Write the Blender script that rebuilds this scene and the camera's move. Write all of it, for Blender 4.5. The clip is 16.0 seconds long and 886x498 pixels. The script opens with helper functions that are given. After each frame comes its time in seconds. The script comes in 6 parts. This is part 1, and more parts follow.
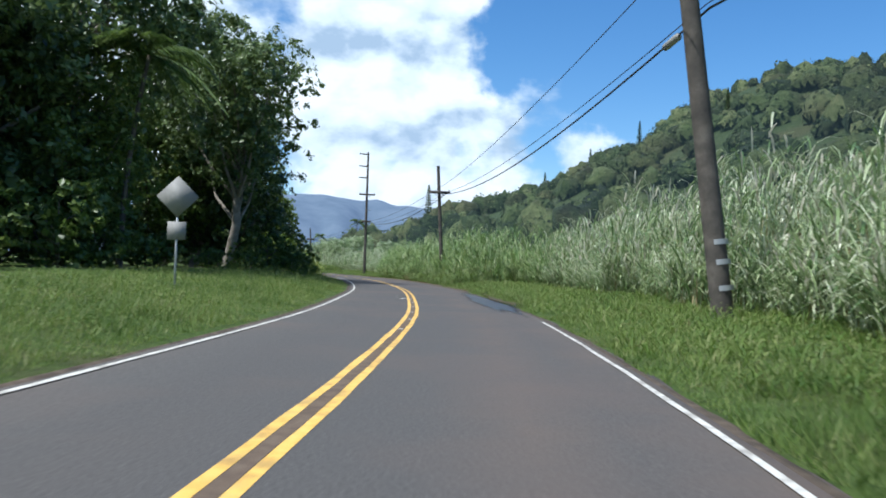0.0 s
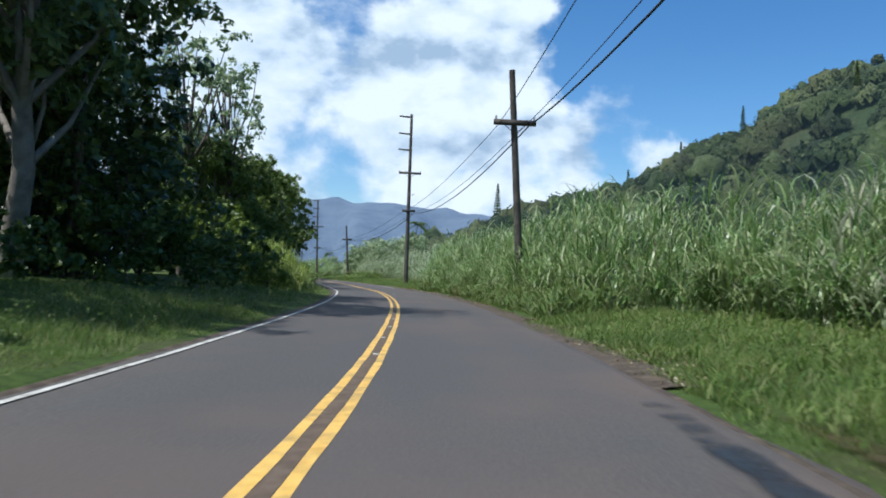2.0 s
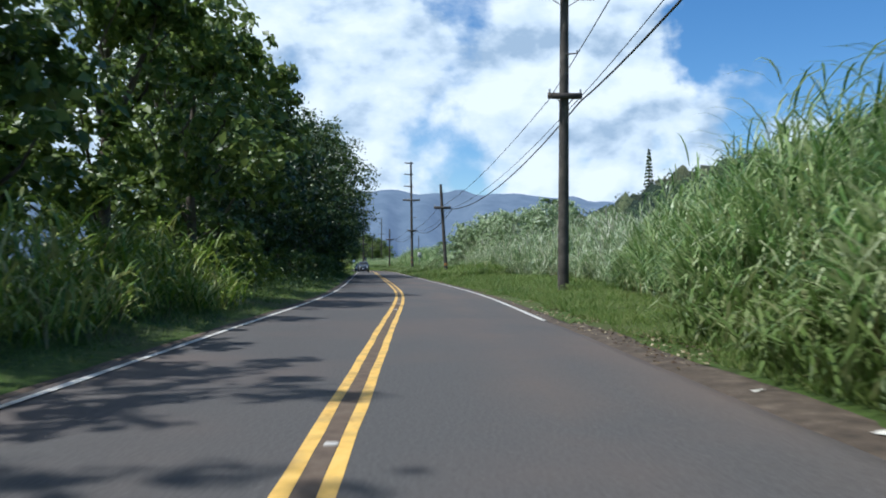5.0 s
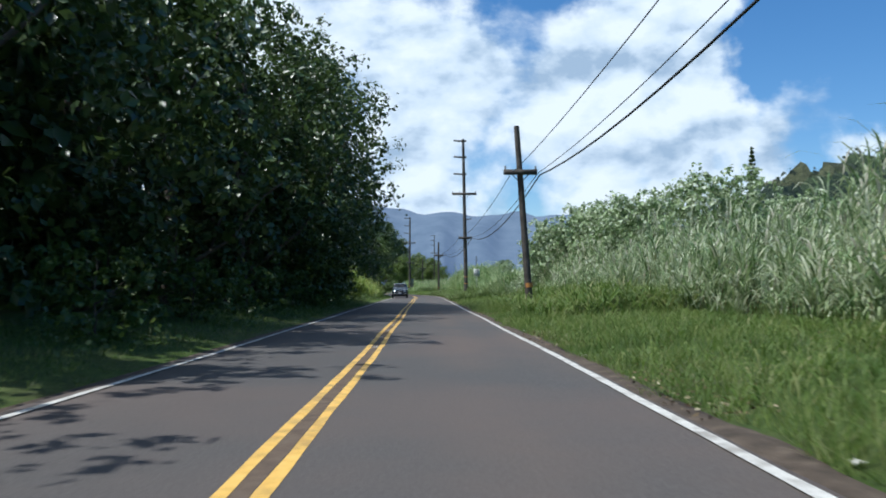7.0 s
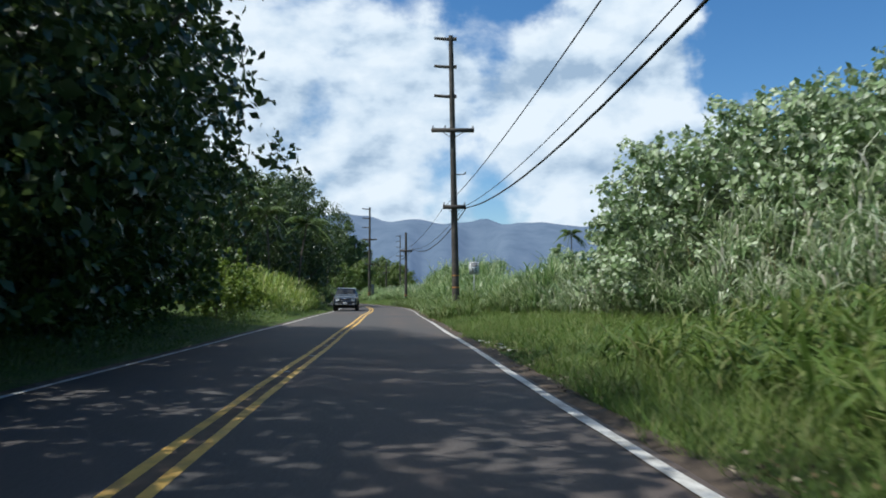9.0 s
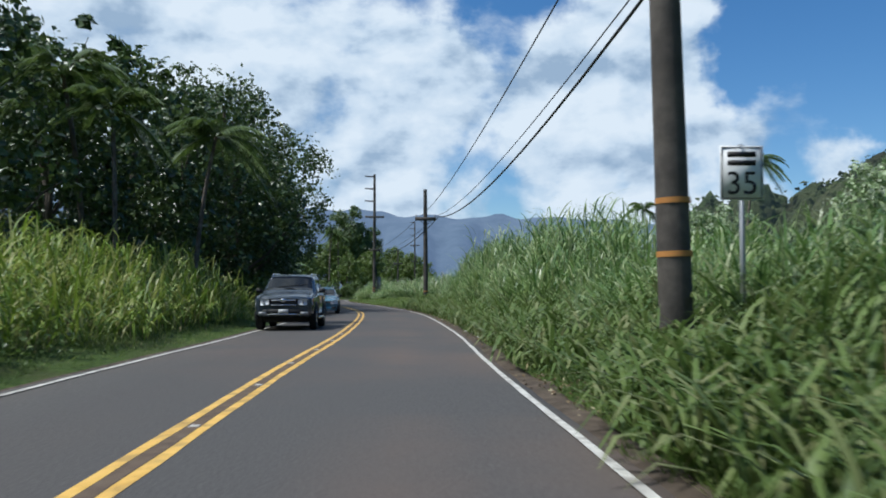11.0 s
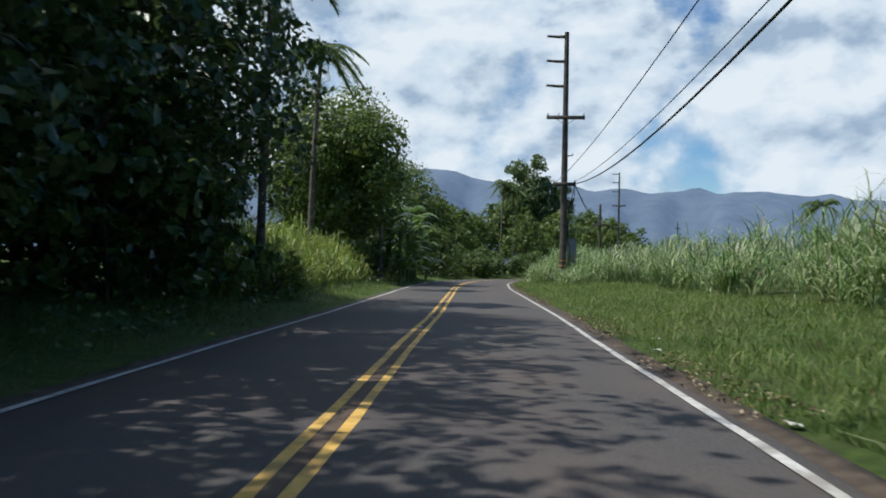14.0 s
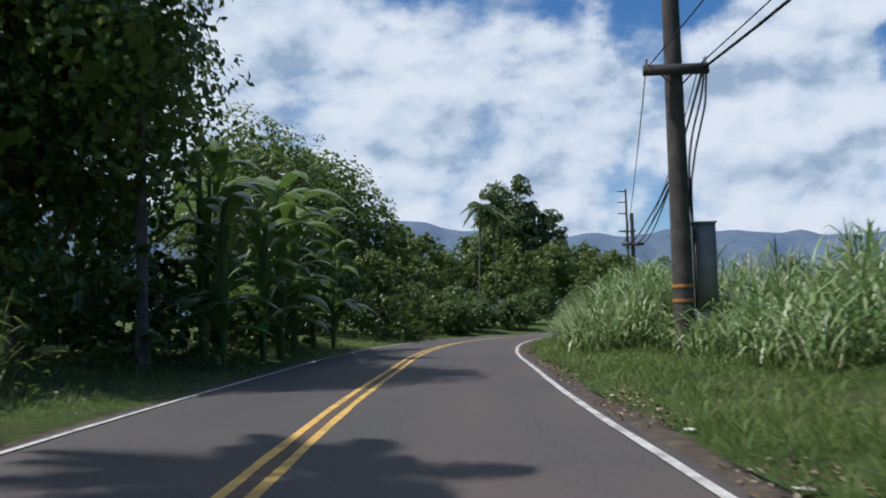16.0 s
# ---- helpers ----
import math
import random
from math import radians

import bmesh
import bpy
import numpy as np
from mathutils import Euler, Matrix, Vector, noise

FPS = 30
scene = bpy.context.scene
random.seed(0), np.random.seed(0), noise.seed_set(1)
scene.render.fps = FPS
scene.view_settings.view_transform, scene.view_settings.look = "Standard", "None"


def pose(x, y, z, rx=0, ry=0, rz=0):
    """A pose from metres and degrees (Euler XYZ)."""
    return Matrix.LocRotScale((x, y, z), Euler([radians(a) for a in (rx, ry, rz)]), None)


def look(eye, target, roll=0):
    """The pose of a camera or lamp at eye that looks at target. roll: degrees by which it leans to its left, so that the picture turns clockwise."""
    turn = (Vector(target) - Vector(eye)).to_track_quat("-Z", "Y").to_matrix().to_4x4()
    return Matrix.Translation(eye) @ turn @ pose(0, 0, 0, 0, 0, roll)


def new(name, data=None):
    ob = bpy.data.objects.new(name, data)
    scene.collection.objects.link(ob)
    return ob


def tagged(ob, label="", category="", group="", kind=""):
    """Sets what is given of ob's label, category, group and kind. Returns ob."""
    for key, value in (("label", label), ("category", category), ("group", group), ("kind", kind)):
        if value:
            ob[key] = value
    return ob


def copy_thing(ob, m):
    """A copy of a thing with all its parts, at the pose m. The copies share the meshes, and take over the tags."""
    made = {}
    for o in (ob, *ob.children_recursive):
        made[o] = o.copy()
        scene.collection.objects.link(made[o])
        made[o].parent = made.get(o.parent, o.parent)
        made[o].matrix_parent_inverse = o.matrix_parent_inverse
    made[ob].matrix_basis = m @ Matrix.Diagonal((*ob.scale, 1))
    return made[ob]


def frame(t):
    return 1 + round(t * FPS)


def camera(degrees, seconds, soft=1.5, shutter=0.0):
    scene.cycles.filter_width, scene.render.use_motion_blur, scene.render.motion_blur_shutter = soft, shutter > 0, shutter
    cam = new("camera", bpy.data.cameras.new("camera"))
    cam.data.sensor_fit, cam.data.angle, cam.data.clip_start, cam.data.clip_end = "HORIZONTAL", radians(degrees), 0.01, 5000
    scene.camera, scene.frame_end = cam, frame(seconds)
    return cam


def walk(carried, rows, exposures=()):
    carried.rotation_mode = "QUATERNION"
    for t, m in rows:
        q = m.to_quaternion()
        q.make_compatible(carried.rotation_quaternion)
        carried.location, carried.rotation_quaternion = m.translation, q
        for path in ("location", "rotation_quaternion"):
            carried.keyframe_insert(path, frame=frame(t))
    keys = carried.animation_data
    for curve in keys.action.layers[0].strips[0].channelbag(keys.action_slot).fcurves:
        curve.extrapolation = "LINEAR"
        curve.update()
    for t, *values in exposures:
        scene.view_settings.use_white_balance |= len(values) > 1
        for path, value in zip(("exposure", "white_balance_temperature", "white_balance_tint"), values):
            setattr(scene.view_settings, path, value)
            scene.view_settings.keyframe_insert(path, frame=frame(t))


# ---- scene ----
cam = camera(55.17, 16.0, soft=1.8, shutter=0.13)
PATH = [
    (0.0, pose(0.00, 0.00, 1.215, 91.41, -1.89, 1.80)),
    (0.5, pose(0.00, 9.18, 1.218, 91.07, -1.68, 1.69)),
    (1.0, pose(-0.34, 18.71, 1.223, 90.46, -0.53, 1.95)),
    (1.5, pose(-0.97, 28.47, 1.195, 91.01, -1.56, 3.65)),
    (2.0, pose(-1.62, 38.24, 1.208, 91.84, -1.96, 6.50)),
    (2.5, pose(-2.58, 47.92, 1.233, 91.06, -1.83, 7.74)),
    (3.0, pose(-3.77, 57.54, 1.258, 90.76, -2.17, 9.00)),
    (3.5, pose(-5.34, 67.02, 1.262, 90.94, -1.32, 10.49)),
    (4.0, pose(-7.26, 76.42, 1.235, 91.15, -1.85, 12.37)),
    (4.5, pose(-9.52, 85.98, 1.143, 90.75, -1.52, 14.06)),
    (5.0, pose(-11.98, 95.58, 1.176, 91.14, -0.38, 15.05)),
    (5.5, pose(-14.57, 105.16, 1.201, 91.52, -0.10, 16.03)),
    (6.0, pose(-17.31, 114.69, 1.207, 91.90, -0.03, 17.01)),
    (6.5, pose(-20.18, 124.13, 1.201, 92.28, -0.02, 17.99)),
    (7.0, pose(-23.19, 133.42, 1.186, 92.66, -0.06, 18.97)),
    (7.5, pose(-26.32, 142.47, 1.175, 92.49, 1.98, 19.99)),
    (8.0, pose(-29.52, 151.39, 1.173, 93.15, 1.91, 19.16)),
    (8.5, pose(-32.69, 160.36, 1.120, 93.26, -0.49, 17.98)),
    (9.0, pose(-35.97, 169.42, 1.137, 93.22, -0.10, 16.66)),
    (9.5, pose(-39.26, 178.60, 1.187, 93.15, -0.02, 16.90)),
    (10.0, pose(-42.53, 187.85, 1.207, 93.08, 0.00, 17.15)),
    (10.5, pose(-45.83, 197.11, 1.207, 93.01, 0.02, 17.40)),
    (11.0, pose(-49.21, 206.36, 1.192, 92.95, 0.10, 17.64)),
    (11.5, pose(-52.73, 215.59, 1.158, 92.88, 0.42, 17.89)),
    (12.0, pose(-56.36, 224.84, 1.151, 93.21, -1.51, 18.94)),
    (12.5, pose(-59.95, 234.09, 1.222, 94.51, -3.19, 21.67)),
    (13.0, pose(-63.69, 243.08, 1.274, 93.91, -2.88, 25.56)),
    (13.5, pose(-67.47, 251.63, 1.307, 92.71, -2.95, 27.58)),
    (14.0, pose(-71.30, 260.20, 1.288, 91.15, -1.24, 30.25)),
    (14.5, pose(-75.32, 268.56, 1.242, 92.33, 1.68, 27.83)),
    (15.0, pose(-79.54, 276.84, 1.177, 93.03, 2.78, 26.19)),
    (15.5, pose(-84.10, 285.19, 1.178, 95.06, 1.66, 26.38)),
    (16.0, pose(-88.76, 293.72, 1.192, 94.66, 1.33, 28.56)),
]
EXPOSURES = [(0.0, 0.48, 5850, 8), (2.5, 0.25, 5800, 8), (4.5, 0.28, 5800, 8), (7.0, 0.25, 5850, 8), (9.0, 0.15, 6050, 8), (11.5, 0.0, 5850, 8), (12.4, 0.08, 5980, 8), (13.5, 0.05, 6000, 9), (14.5, 0.03, 6350, 9), (15.2, -0.14, 6000, 13), (16.0, -0.08, 6000, 13)]
walk(cam, PATH, EXPOSURES)

# ---- sky, sun ----
SUN_EL, SUN_AZ = 60.0, -121.0   # degrees; azimuth clockwise from +y


def nd(tree, kind, **values):
    n = tree.nodes.new(kind)
    for k, v in values.items():
        if k in n.inputs:
            n.inputs[k].default_value = v
    return n


def build_world():
    w = bpy.data.worlds.new("sky")
    scene.world = w
    w.use_nodes = True
    t = w.node_tree
    t.nodes.clear()
    out = nd(t, "ShaderNodeOutputWorld")
    sky = nd(t, "ShaderNodeTexSky")
    sky.sky_type, sky.sun_disc = "NISHITA", False
    sky.sun_elevation, sky.sun_rotation = radians(SUN_EL), radians(SUN_AZ)
    sky.air_density, sky.dust_density, sky.ozone_density = 1.0, 0.1, 4.0
    bright = nd(t, "ShaderNodeBackground", Strength=0.103)
    vivid = nd(t, "ShaderNodeHueSaturation", Saturation=1.22)
    t.links.new(sky.outputs[0], vivid.inputs["Color"])
    t.links.new(vivid.outputs[0], bright.inputs[0])
    cloud = nd(t, "ShaderNodeBackground", Strength=0.85)
    geo = nd(t, "ShaderNodeTexCoord")
    # heaped clouds, flattened towards the horizon
    ragged_dir = nd(t, "ShaderNodeTexNoise", Scale=9.0, Detail=5.0, Roughness=0.6)
    t.links.new(geo.outputs["Generated"], ragged_dir.inputs["Vector"])
    jit = nd(t, "ShaderNodeVectorMath"); jit.operation = "MULTIPLY_ADD"
    jit.inputs[1].default_value = (0.11, 0.11, 0.11)
    t.links.new(ragged_dir.outputs["Color"], jit.inputs[0])
    back = nd(t, "ShaderNodeVectorMath"); back.operation = "SUBTRACT"
    back.inputs[1].default_value = (0.055, 0.055, 0.055)
    t.links.new(geo.outputs["Generated"], back.inputs[0])
    t.links.new(back.outputs[0], jit.inputs[2])
    sep2 = nd(t, "ShaderNodeSeparateXYZ")
    t.links.new(jit.outputs[0], sep2.inputs[0])
    dv = nd(t, "ShaderNodeMapping")
    dv.inputs["Scale"].default_value = (1.0, 1.0, 1.6)
    dv.inputs["Location"].default_value = (0.35, 0.1, 0.72)
    t.links.new(geo.outputs["Generated"], dv.inputs["Vector"])
    lit = nd(t, "ShaderNodeVectorMath"); lit.operation = "ADD"
    lit.inputs[1].default_value = (-0.014, -0.008, 0.034)
    t.links.new(dv.outputs[0], lit.inputs[0])

    def heap(vec):
        n = nd(t, "ShaderNodeTexNoise", Scale=5.6, Detail=9.0, Roughness=0.52, Distortion=0.1)
        t.links.new(vec, n.inputs["Vector"])
        return n.outputs[0]

    big, shifted = heap(dv.outputs[0]), heap(lit.outputs[0])

    def plus(a, b):
        n = nd(t, "ShaderNodeMath"); n.operation = "ADD"
        t.links.new(a, n.inputs[0])
        t.links.new(b, n.inputs[1])
        return n.outputs[0]

    # the cloud bank lies over the valley to the west, clear sky over the hill
    side = nd(t, "ShaderNodeMapRange")
    side.interpolation_type = "SMOOTHSTEP"
    side.inputs["From Min"].default_value, side.inputs["From Max"].default_value = -0.06, 0.035
    side.inputs["To Min"].default_value, side.inputs["To Max"].default_value = 0.13, -0.26
    t.links.new(sep2.outputs[0], side.inputs[0])
    total = side.outputs[0]
    # single heaps and gaps in the bank: azimuth, height, reach (degrees), amount
    for az, el, reach, amount in ((-3.2, 12.5, 5.5, 0.22), (-8, 15, 6, 0.16), (-10, 10.5, 6, 0.12), (-1.5, 19.5, 3.5, 0.2), (4.8, 8.3, 6, 0.27), (0.0, 7.2, 5.5, 0.2), (9.0, 6.5, 4, 0.2),
                                  (-15.6, 7.6, 4.0, -0.12), (-13, 18.8, 5.5, -0.24), (-18.5, 20.5, 4, -0.16), (-25, 13.3, 3.5, -0.12), (-28, 8.2, 5, -0.11), (-11, 6.2, 5, -0.11),
                                  (-20, 13, 6, 0.10), (-33, 13, 8, 0.10), (-6.5, 7.0, 4, -0.08), (-30, 21, 6, -0.12)):
        a, e = radians(az), radians(el)
        dot = nd(t, "ShaderNodeVectorMath"); dot.operation = "DOT_PRODUCT"
        dot.inputs[1].default_value = (math.sin(a) * math.cos(e), math.cos(a) * math.cos(e), math.sin(e))
        unit = nd(t, "ShaderNodeVectorMath"); unit.operation = "NORMALIZE"
        t.links.new(jit.outputs[0], unit.inputs[0])
        t.links.new(unit.outputs[0], dot.inputs[0])
        fall = nd(t, "ShaderNodeMapRange")
        fall.interpolation_type = "SMOOTHSTEP"
        fall.inputs["From Min"].default_value, fall.inputs["From Max"].default_value = math.cos(radians(reach)), 1.0
        fall.inputs["To Max"].default_value = amount
        t.links.new(dot.outputs["Value"], fall.inputs[0])
        total = plus(total, fall.outputs[0])
    total = plus(big, total)
    mask = nd(t, "ShaderNodeMapRange")
    mask.interpolation_type = "SMOOTHSTEP"
    mask.inputs["From Min"].default_value, mask.inputs["From Max"].default_value = 0.41, 0.60
    t.links.new(total, mask.inputs[0])
    # relief: the side towards the sun is bright, the thick undersides grey
    relief = nd(t, "ShaderNodeMath"); relief.operation = "SUBTRACT"
    t.links.new(big, relief.inputs[0])
    t.links.new(shifted, relief.inputs[1])
    shade = nd(t, "ShaderNodeMapRange")
    shade.inputs["From Min"].default_value, shade.inputs["From Max"].default_value = -0.10, 0.085
    t.links.new(relief.outputs[0], shade.inputs[0])
    ramp = nd(t, "ShaderNodeValToRGB")
    ramp.color_ramp.elements[0].position, ramp.color_ramp.elements[0].color = 0.0, (0.40, 0.52, 0.66, 1)
    ramp.color_ramp.elements[1].position, ramp.color_ramp.elements[1].color = 0.90, (0.90, 0.96, 1.0, 1)
    e = ramp.color_ramp.elements.new(0.45)
    e.color = (0.72, 0.82, 0.91, 1)
    t.links.new(shade.outputs[0], ramp.inputs[0])
    t.links.new(ramp.outputs[0], cloud.inputs[0])
    mix = nd(t, "ShaderNodeMixShader")
    t.links.new(mask.outputs[0], mix.inputs[0])
    t.links.new(bright.outputs[0], mix.inputs[1])
    t.links.new(cloud.outputs[0], mix.inputs[2])
    t.links.new(mix.outputs[0], out.inputs[0])


build_world()
sun = new("sun", bpy.data.lights.new("sun", "SUN"))
sun.data.energy, sun.data.angle, sun.data.color = 4.0, radians(0.53), (1.0, 0.955, 0.875)
_e, _a = radians(SUN_EL), radians(SUN_AZ)
SUN_DIR = Vector((math.sin(_a) * math.cos(_e), math.cos(_a) * math.cos(_e), math.sin(_e)))
sun.matrix_world = look(SUN_DIR * 200, (0, 0, 0))

# ---- materials ----


def material(name, stops, scale=1.0, rough=0.8, bump=0.0, bump_scale=None, island=0.0, through_leaf=0.0, spec=0.3,
             metal=0.0, coords="Object", big=None, big_scale=0.1, big_amount=0.0, glow=None, bump_dist=0.02):
    """stops: colours along a noise; island: share of per-piece variation; big: second colour in wide stains."""
    m = bpy.data.materials.new(name)
    m.use_nodes = True
    t = m.node_tree
    bsdf = t.nodes["Principled BSDF"]
    out = t.nodes["Material Output"]
    co = nd(t, "ShaderNodeTexCoord")
    noi = nd(t, "ShaderNodeTexNoise", Scale=scale, Detail=6.0, Roughness=0.62)
    t.links.new(co.outputs[coords], noi.inputs["Vector"])
    fac = noi.outputs[0]
    if island:
        g = nd(t, "ShaderNodeNewGeometry")
        mx = nd(t, "ShaderNodeMix")
        mx.inputs[0].default_value = island
        t.links.new(noi.outputs[0], mx.inputs[2])
        t.links.new(g.outputs["Random Per Island"], mx.inputs[3])
        fac = mx.outputs[0]
    ramp = nd(t, "ShaderNodeValToRGB")
    r = ramp.color_ramp
    lo, hi = (0.28, 0.72) if not island else (0.2, 0.8)
    for k, c in enumerate(stops):
        p = lo + (hi - lo) * k / max(1, len(stops) - 1)
        e = r.elements[k] if k < 2 else r.elements.new(p)
        e.position, e.color = p, (*c, 1)
    t.links.new(fac, ramp.inputs[0])
    col = ramp.outputs[0]
    if big:
        n2 = nd(t, "ShaderNodeTexNoise", Scale=big_scale, Detail=4.0, Roughness=0.6)
        t.links.new(co.outputs[coords], n2.inputs["Vector"])
        mr = nd(t, "ShaderNodeMapRange")
        mr.inputs["From Min"].default_value, mr.inputs["From Max"].default_value = 0.48, 0.64
        mr.inputs["To Max"].default_value = big_amount
        t.links.new(n2.outputs[0], mr.inputs[0])
        mx = nd(t, "ShaderNodeMix")
        mx.data_type = "RGBA"
        t.links.new(mr.outputs[0], mx.inputs[0])
        t.links.new(col, mx.inputs[6])
        mx.inputs[7].default_value = (*big, 1)
        col = mx.outputs[2]
    t.links.new(col, bsdf.inputs["Base Color"])
    bsdf.inputs["Roughness"].default_value = rough
    bsdf.inputs["Metallic"].default_value = metal
    bsdf.inputs["Specular IOR Level"].default_value = spec
    if bump:
        bn = nd(t, "ShaderNodeTexNoise", Scale=bump_scale or scale * 6, Detail=6.0, Roughness=0.7)
        t.links.new(co.outputs[coords], bn.inputs["Vector"])
        b = nd(t, "ShaderNodeBump", Strength=bump, Distance=bump_dist)
        t.links.new(bn.outputs[0], b.inputs["Height"])
        t.links.new(b.outputs[0], bsdf.inputs["Normal"])
    if through_leaf:
        tr = nd(t, "ShaderNodeBsdfTranslucent")
        t.links.new(col, tr.inputs[0])
        ms = nd(t, "ShaderNodeMixShader")
        ms.inputs[0].default_value = through_leaf
        t.links.new(bsdf.outputs[0], ms.inputs[1])
        t.links.new(tr.outputs[0], ms.inputs[2])
        t.links.new(ms.outputs[0], out.inputs[0])
    if glow:
        bsdf.inputs["Emission Color"].default_value = (*glow[:3], 1)
        bsdf.inputs["Emission Strength"].default_value = glow[3]
    return m


M_ASPHALT = material("asphalt", [(0.049, 0.046, 0.044), (0.077, 0.072, 0.069), (0.121, 0.113, 0.107)], 30, 0.85, 0.35, 240,
                     big=(0.115, 0.088, 0.076), big_scale=0.16, big_amount=0.55, bump_dist=0.004)


def road_stains(m):
    """Warm dusty tint along the middle of the right lane and at its edge, dark oil line; u is the offset in metres."""
    t = m.node_tree
    bsdf = t.nodes["Principled BSDF"]
    old = bsdf.inputs["Base Color"].links[0].from_socket
    uv = nd(t, "ShaderNodeUVMap")
    uv.uv_map = "lane"
    sep = nd(t, "ShaderNodeSeparateXYZ")
    t.links.new(uv.outputs[0], sep.inputs[0])
    ramp = nd(t, "ShaderNodeValToRGB")
    r = ramp.color_ramp
    stops = ((0.0, 0.25), (0.13, 0.0), (0.33, 0.12), (0.50, 0.0), (0.60, 0.05), (0.72, 0.55), (0.82, 0.15), (0.93, 0.6), (1.0, 1.0))
    for k, (p, v) in enumerate(stops):
        e = r.elements[k] if k < 2 else r.elements.new(p)
        e.position, e.color = p, (v, v, v, 1)
    mr = nd(t, "ShaderNodeMapRange")
    mr.inputs["From Min"].default_value, mr.inputs["From Max"].default_value = -3.1, 3.7
    t.links.new(sep.outputs[0], mr.inputs[0])
    t.links.new(mr.outputs[0], ramp.inputs[0])
    co = nd(t, "ShaderNodeTexCoord")
    n = nd(t, "ShaderNodeTexNoise", Scale=0.22, Detail=5.0, Roughness=0.6)
    t.links.new(co.outputs["Object"], n.inputs["Vector"])
    k = nd(t, "ShaderNodeMapRange")
    k.inputs["From Min"].default_value, k.inputs["From Max"].default_value = 0.35, 0.65
    t.links.new(n.outputs[0], k.inputs[0])
    mul = nd(t, "ShaderNodeMath")
    mul.operation = "MULTIPLY"
    t.links.new(ramp.outputs[0], mul.inputs[0])
    t.links.new(k.outputs[0], mul.inputs[1])
    mx = nd(t, "ShaderNodeMix")
    mx.data_type = "RGBA"
    t.links.new(mul.outputs[0], mx.inputs[0])
    t.links.new(old, mx.inputs[6])
    mx.inputs[7].default_value = (0.135, 0.098, 0.078, 1)
    t.links.new(mx.outputs[2], bsdf.inputs["Base Color"])


road_stains(M_ASPHALT)
M_DIRT_LINE = material("dirty_asphalt", [(0.075, 0.055, 0.042), (0.12, 0.085, 0.06), (0.15, 0.115, 0.085)], 5, 0.9, 0.4, 60, bump_dist=0.004)
M_YELLOW = material("yellow_paint", [(0.52, 0.29, 0.06), (0.72, 0.44, 0.10), (0.78, 0.50, 0.14)], 6, 0.7, 0.3, 90,
                    big=(0.22, 0.15, 0.07), big_scale=2.2, big_amount=0.55, bump_dist=0.003)
M_WHITE = material("white_paint", [(0.36, 0.34, 0.30), (0.58, 0.56, 0.51), (0.70, 0.68, 0.63)], 9, 0.7, 0.3, 90,
                   big=(0.20, 0.175, 0.145), big_scale=2.4, big_amount=0.7, bump_dist=0.003)
M_SOIL = material("brown_soil", [(0.040, 0.031, 0.023), (0.083, 0.062, 0.045), (0.15, 0.115, 0.084)], 3.2, 0.95, 0.9, 14)
M_MUDWATER = material("muddy_water", [(0.06, 0.045, 0.02), (0.11, 0.085, 0.04)], 1.6, 0.55, 0.1, 3, spec=0.08)
M_LITTER = material("fallen_leaf", [(0.05, 0.03, 0.018), (0.12, 0.075, 0.04), (0.22, 0.16, 0.08), (0.42, 0.36, 0.24)], 2, 0.8, island=0.7)
M_PAPER = material("pale_litter", [(0.55, 0.52, 0.44), (0.75, 0.73, 0.68)], 4, 0.8)
M_WET = material("wet_asphalt", [(0.018, 0.017, 0.016), (0.04, 0.037, 0.034)], 1.2, 0.40, 0.3, 40, spec=0.35, bump_dist=0.003)


def soft_rim(m):
    """Lets the ground show through towards the ragged rim; u runs from the middle (0) to the rim (1)."""
    t = m.node_tree
    out = t.nodes["Material Output"]
    old = out.inputs[0].links[0].from_socket
    uv = nd(t, "ShaderNodeUVMap")
    uv.uv_map = "rim"
    sep = nd(t, "ShaderNodeSeparateXYZ")
    t.links.new(uv.outputs[0], sep.inputs[0])
    co = nd(t, "ShaderNodeTexCoord")
    n = nd(t, "ShaderNodeTexNoise", Scale=1.4, Detail=6.0, Roughness=0.65)
    t.links.new(co.outputs["Object"], n.inputs["Vector"])
    add = nd(t, "ShaderNodeMath")
    add.operation = "MULTIPLY_ADD"
    add.inputs[1].default_value = 0.7
    t.links.new(n.outputs[0], add.inputs[0])
    t.links.new(sep.outputs[0], add.inputs[2])
    mr = nd(t, "ShaderNodeMapRange")
    mr.interpolation_type = "SMOOTHSTEP"
    mr.inputs["From Min"].default_value, mr.inputs["From Max"].default_value = 0.92, 1.28
    t.links.new(add.outputs[0], mr.inputs[0])
    ms = nd(t, "ShaderNodeMixShader")
    t.links.new(mr.outputs[0], ms.inputs[0])
    t.links.new(old, ms.inputs[1])
    t.links.new(nd(t, "ShaderNodeBsdfTransparent").outputs[0], ms.inputs[2])
    t.links.new(ms.outputs[0], out.inputs[0])


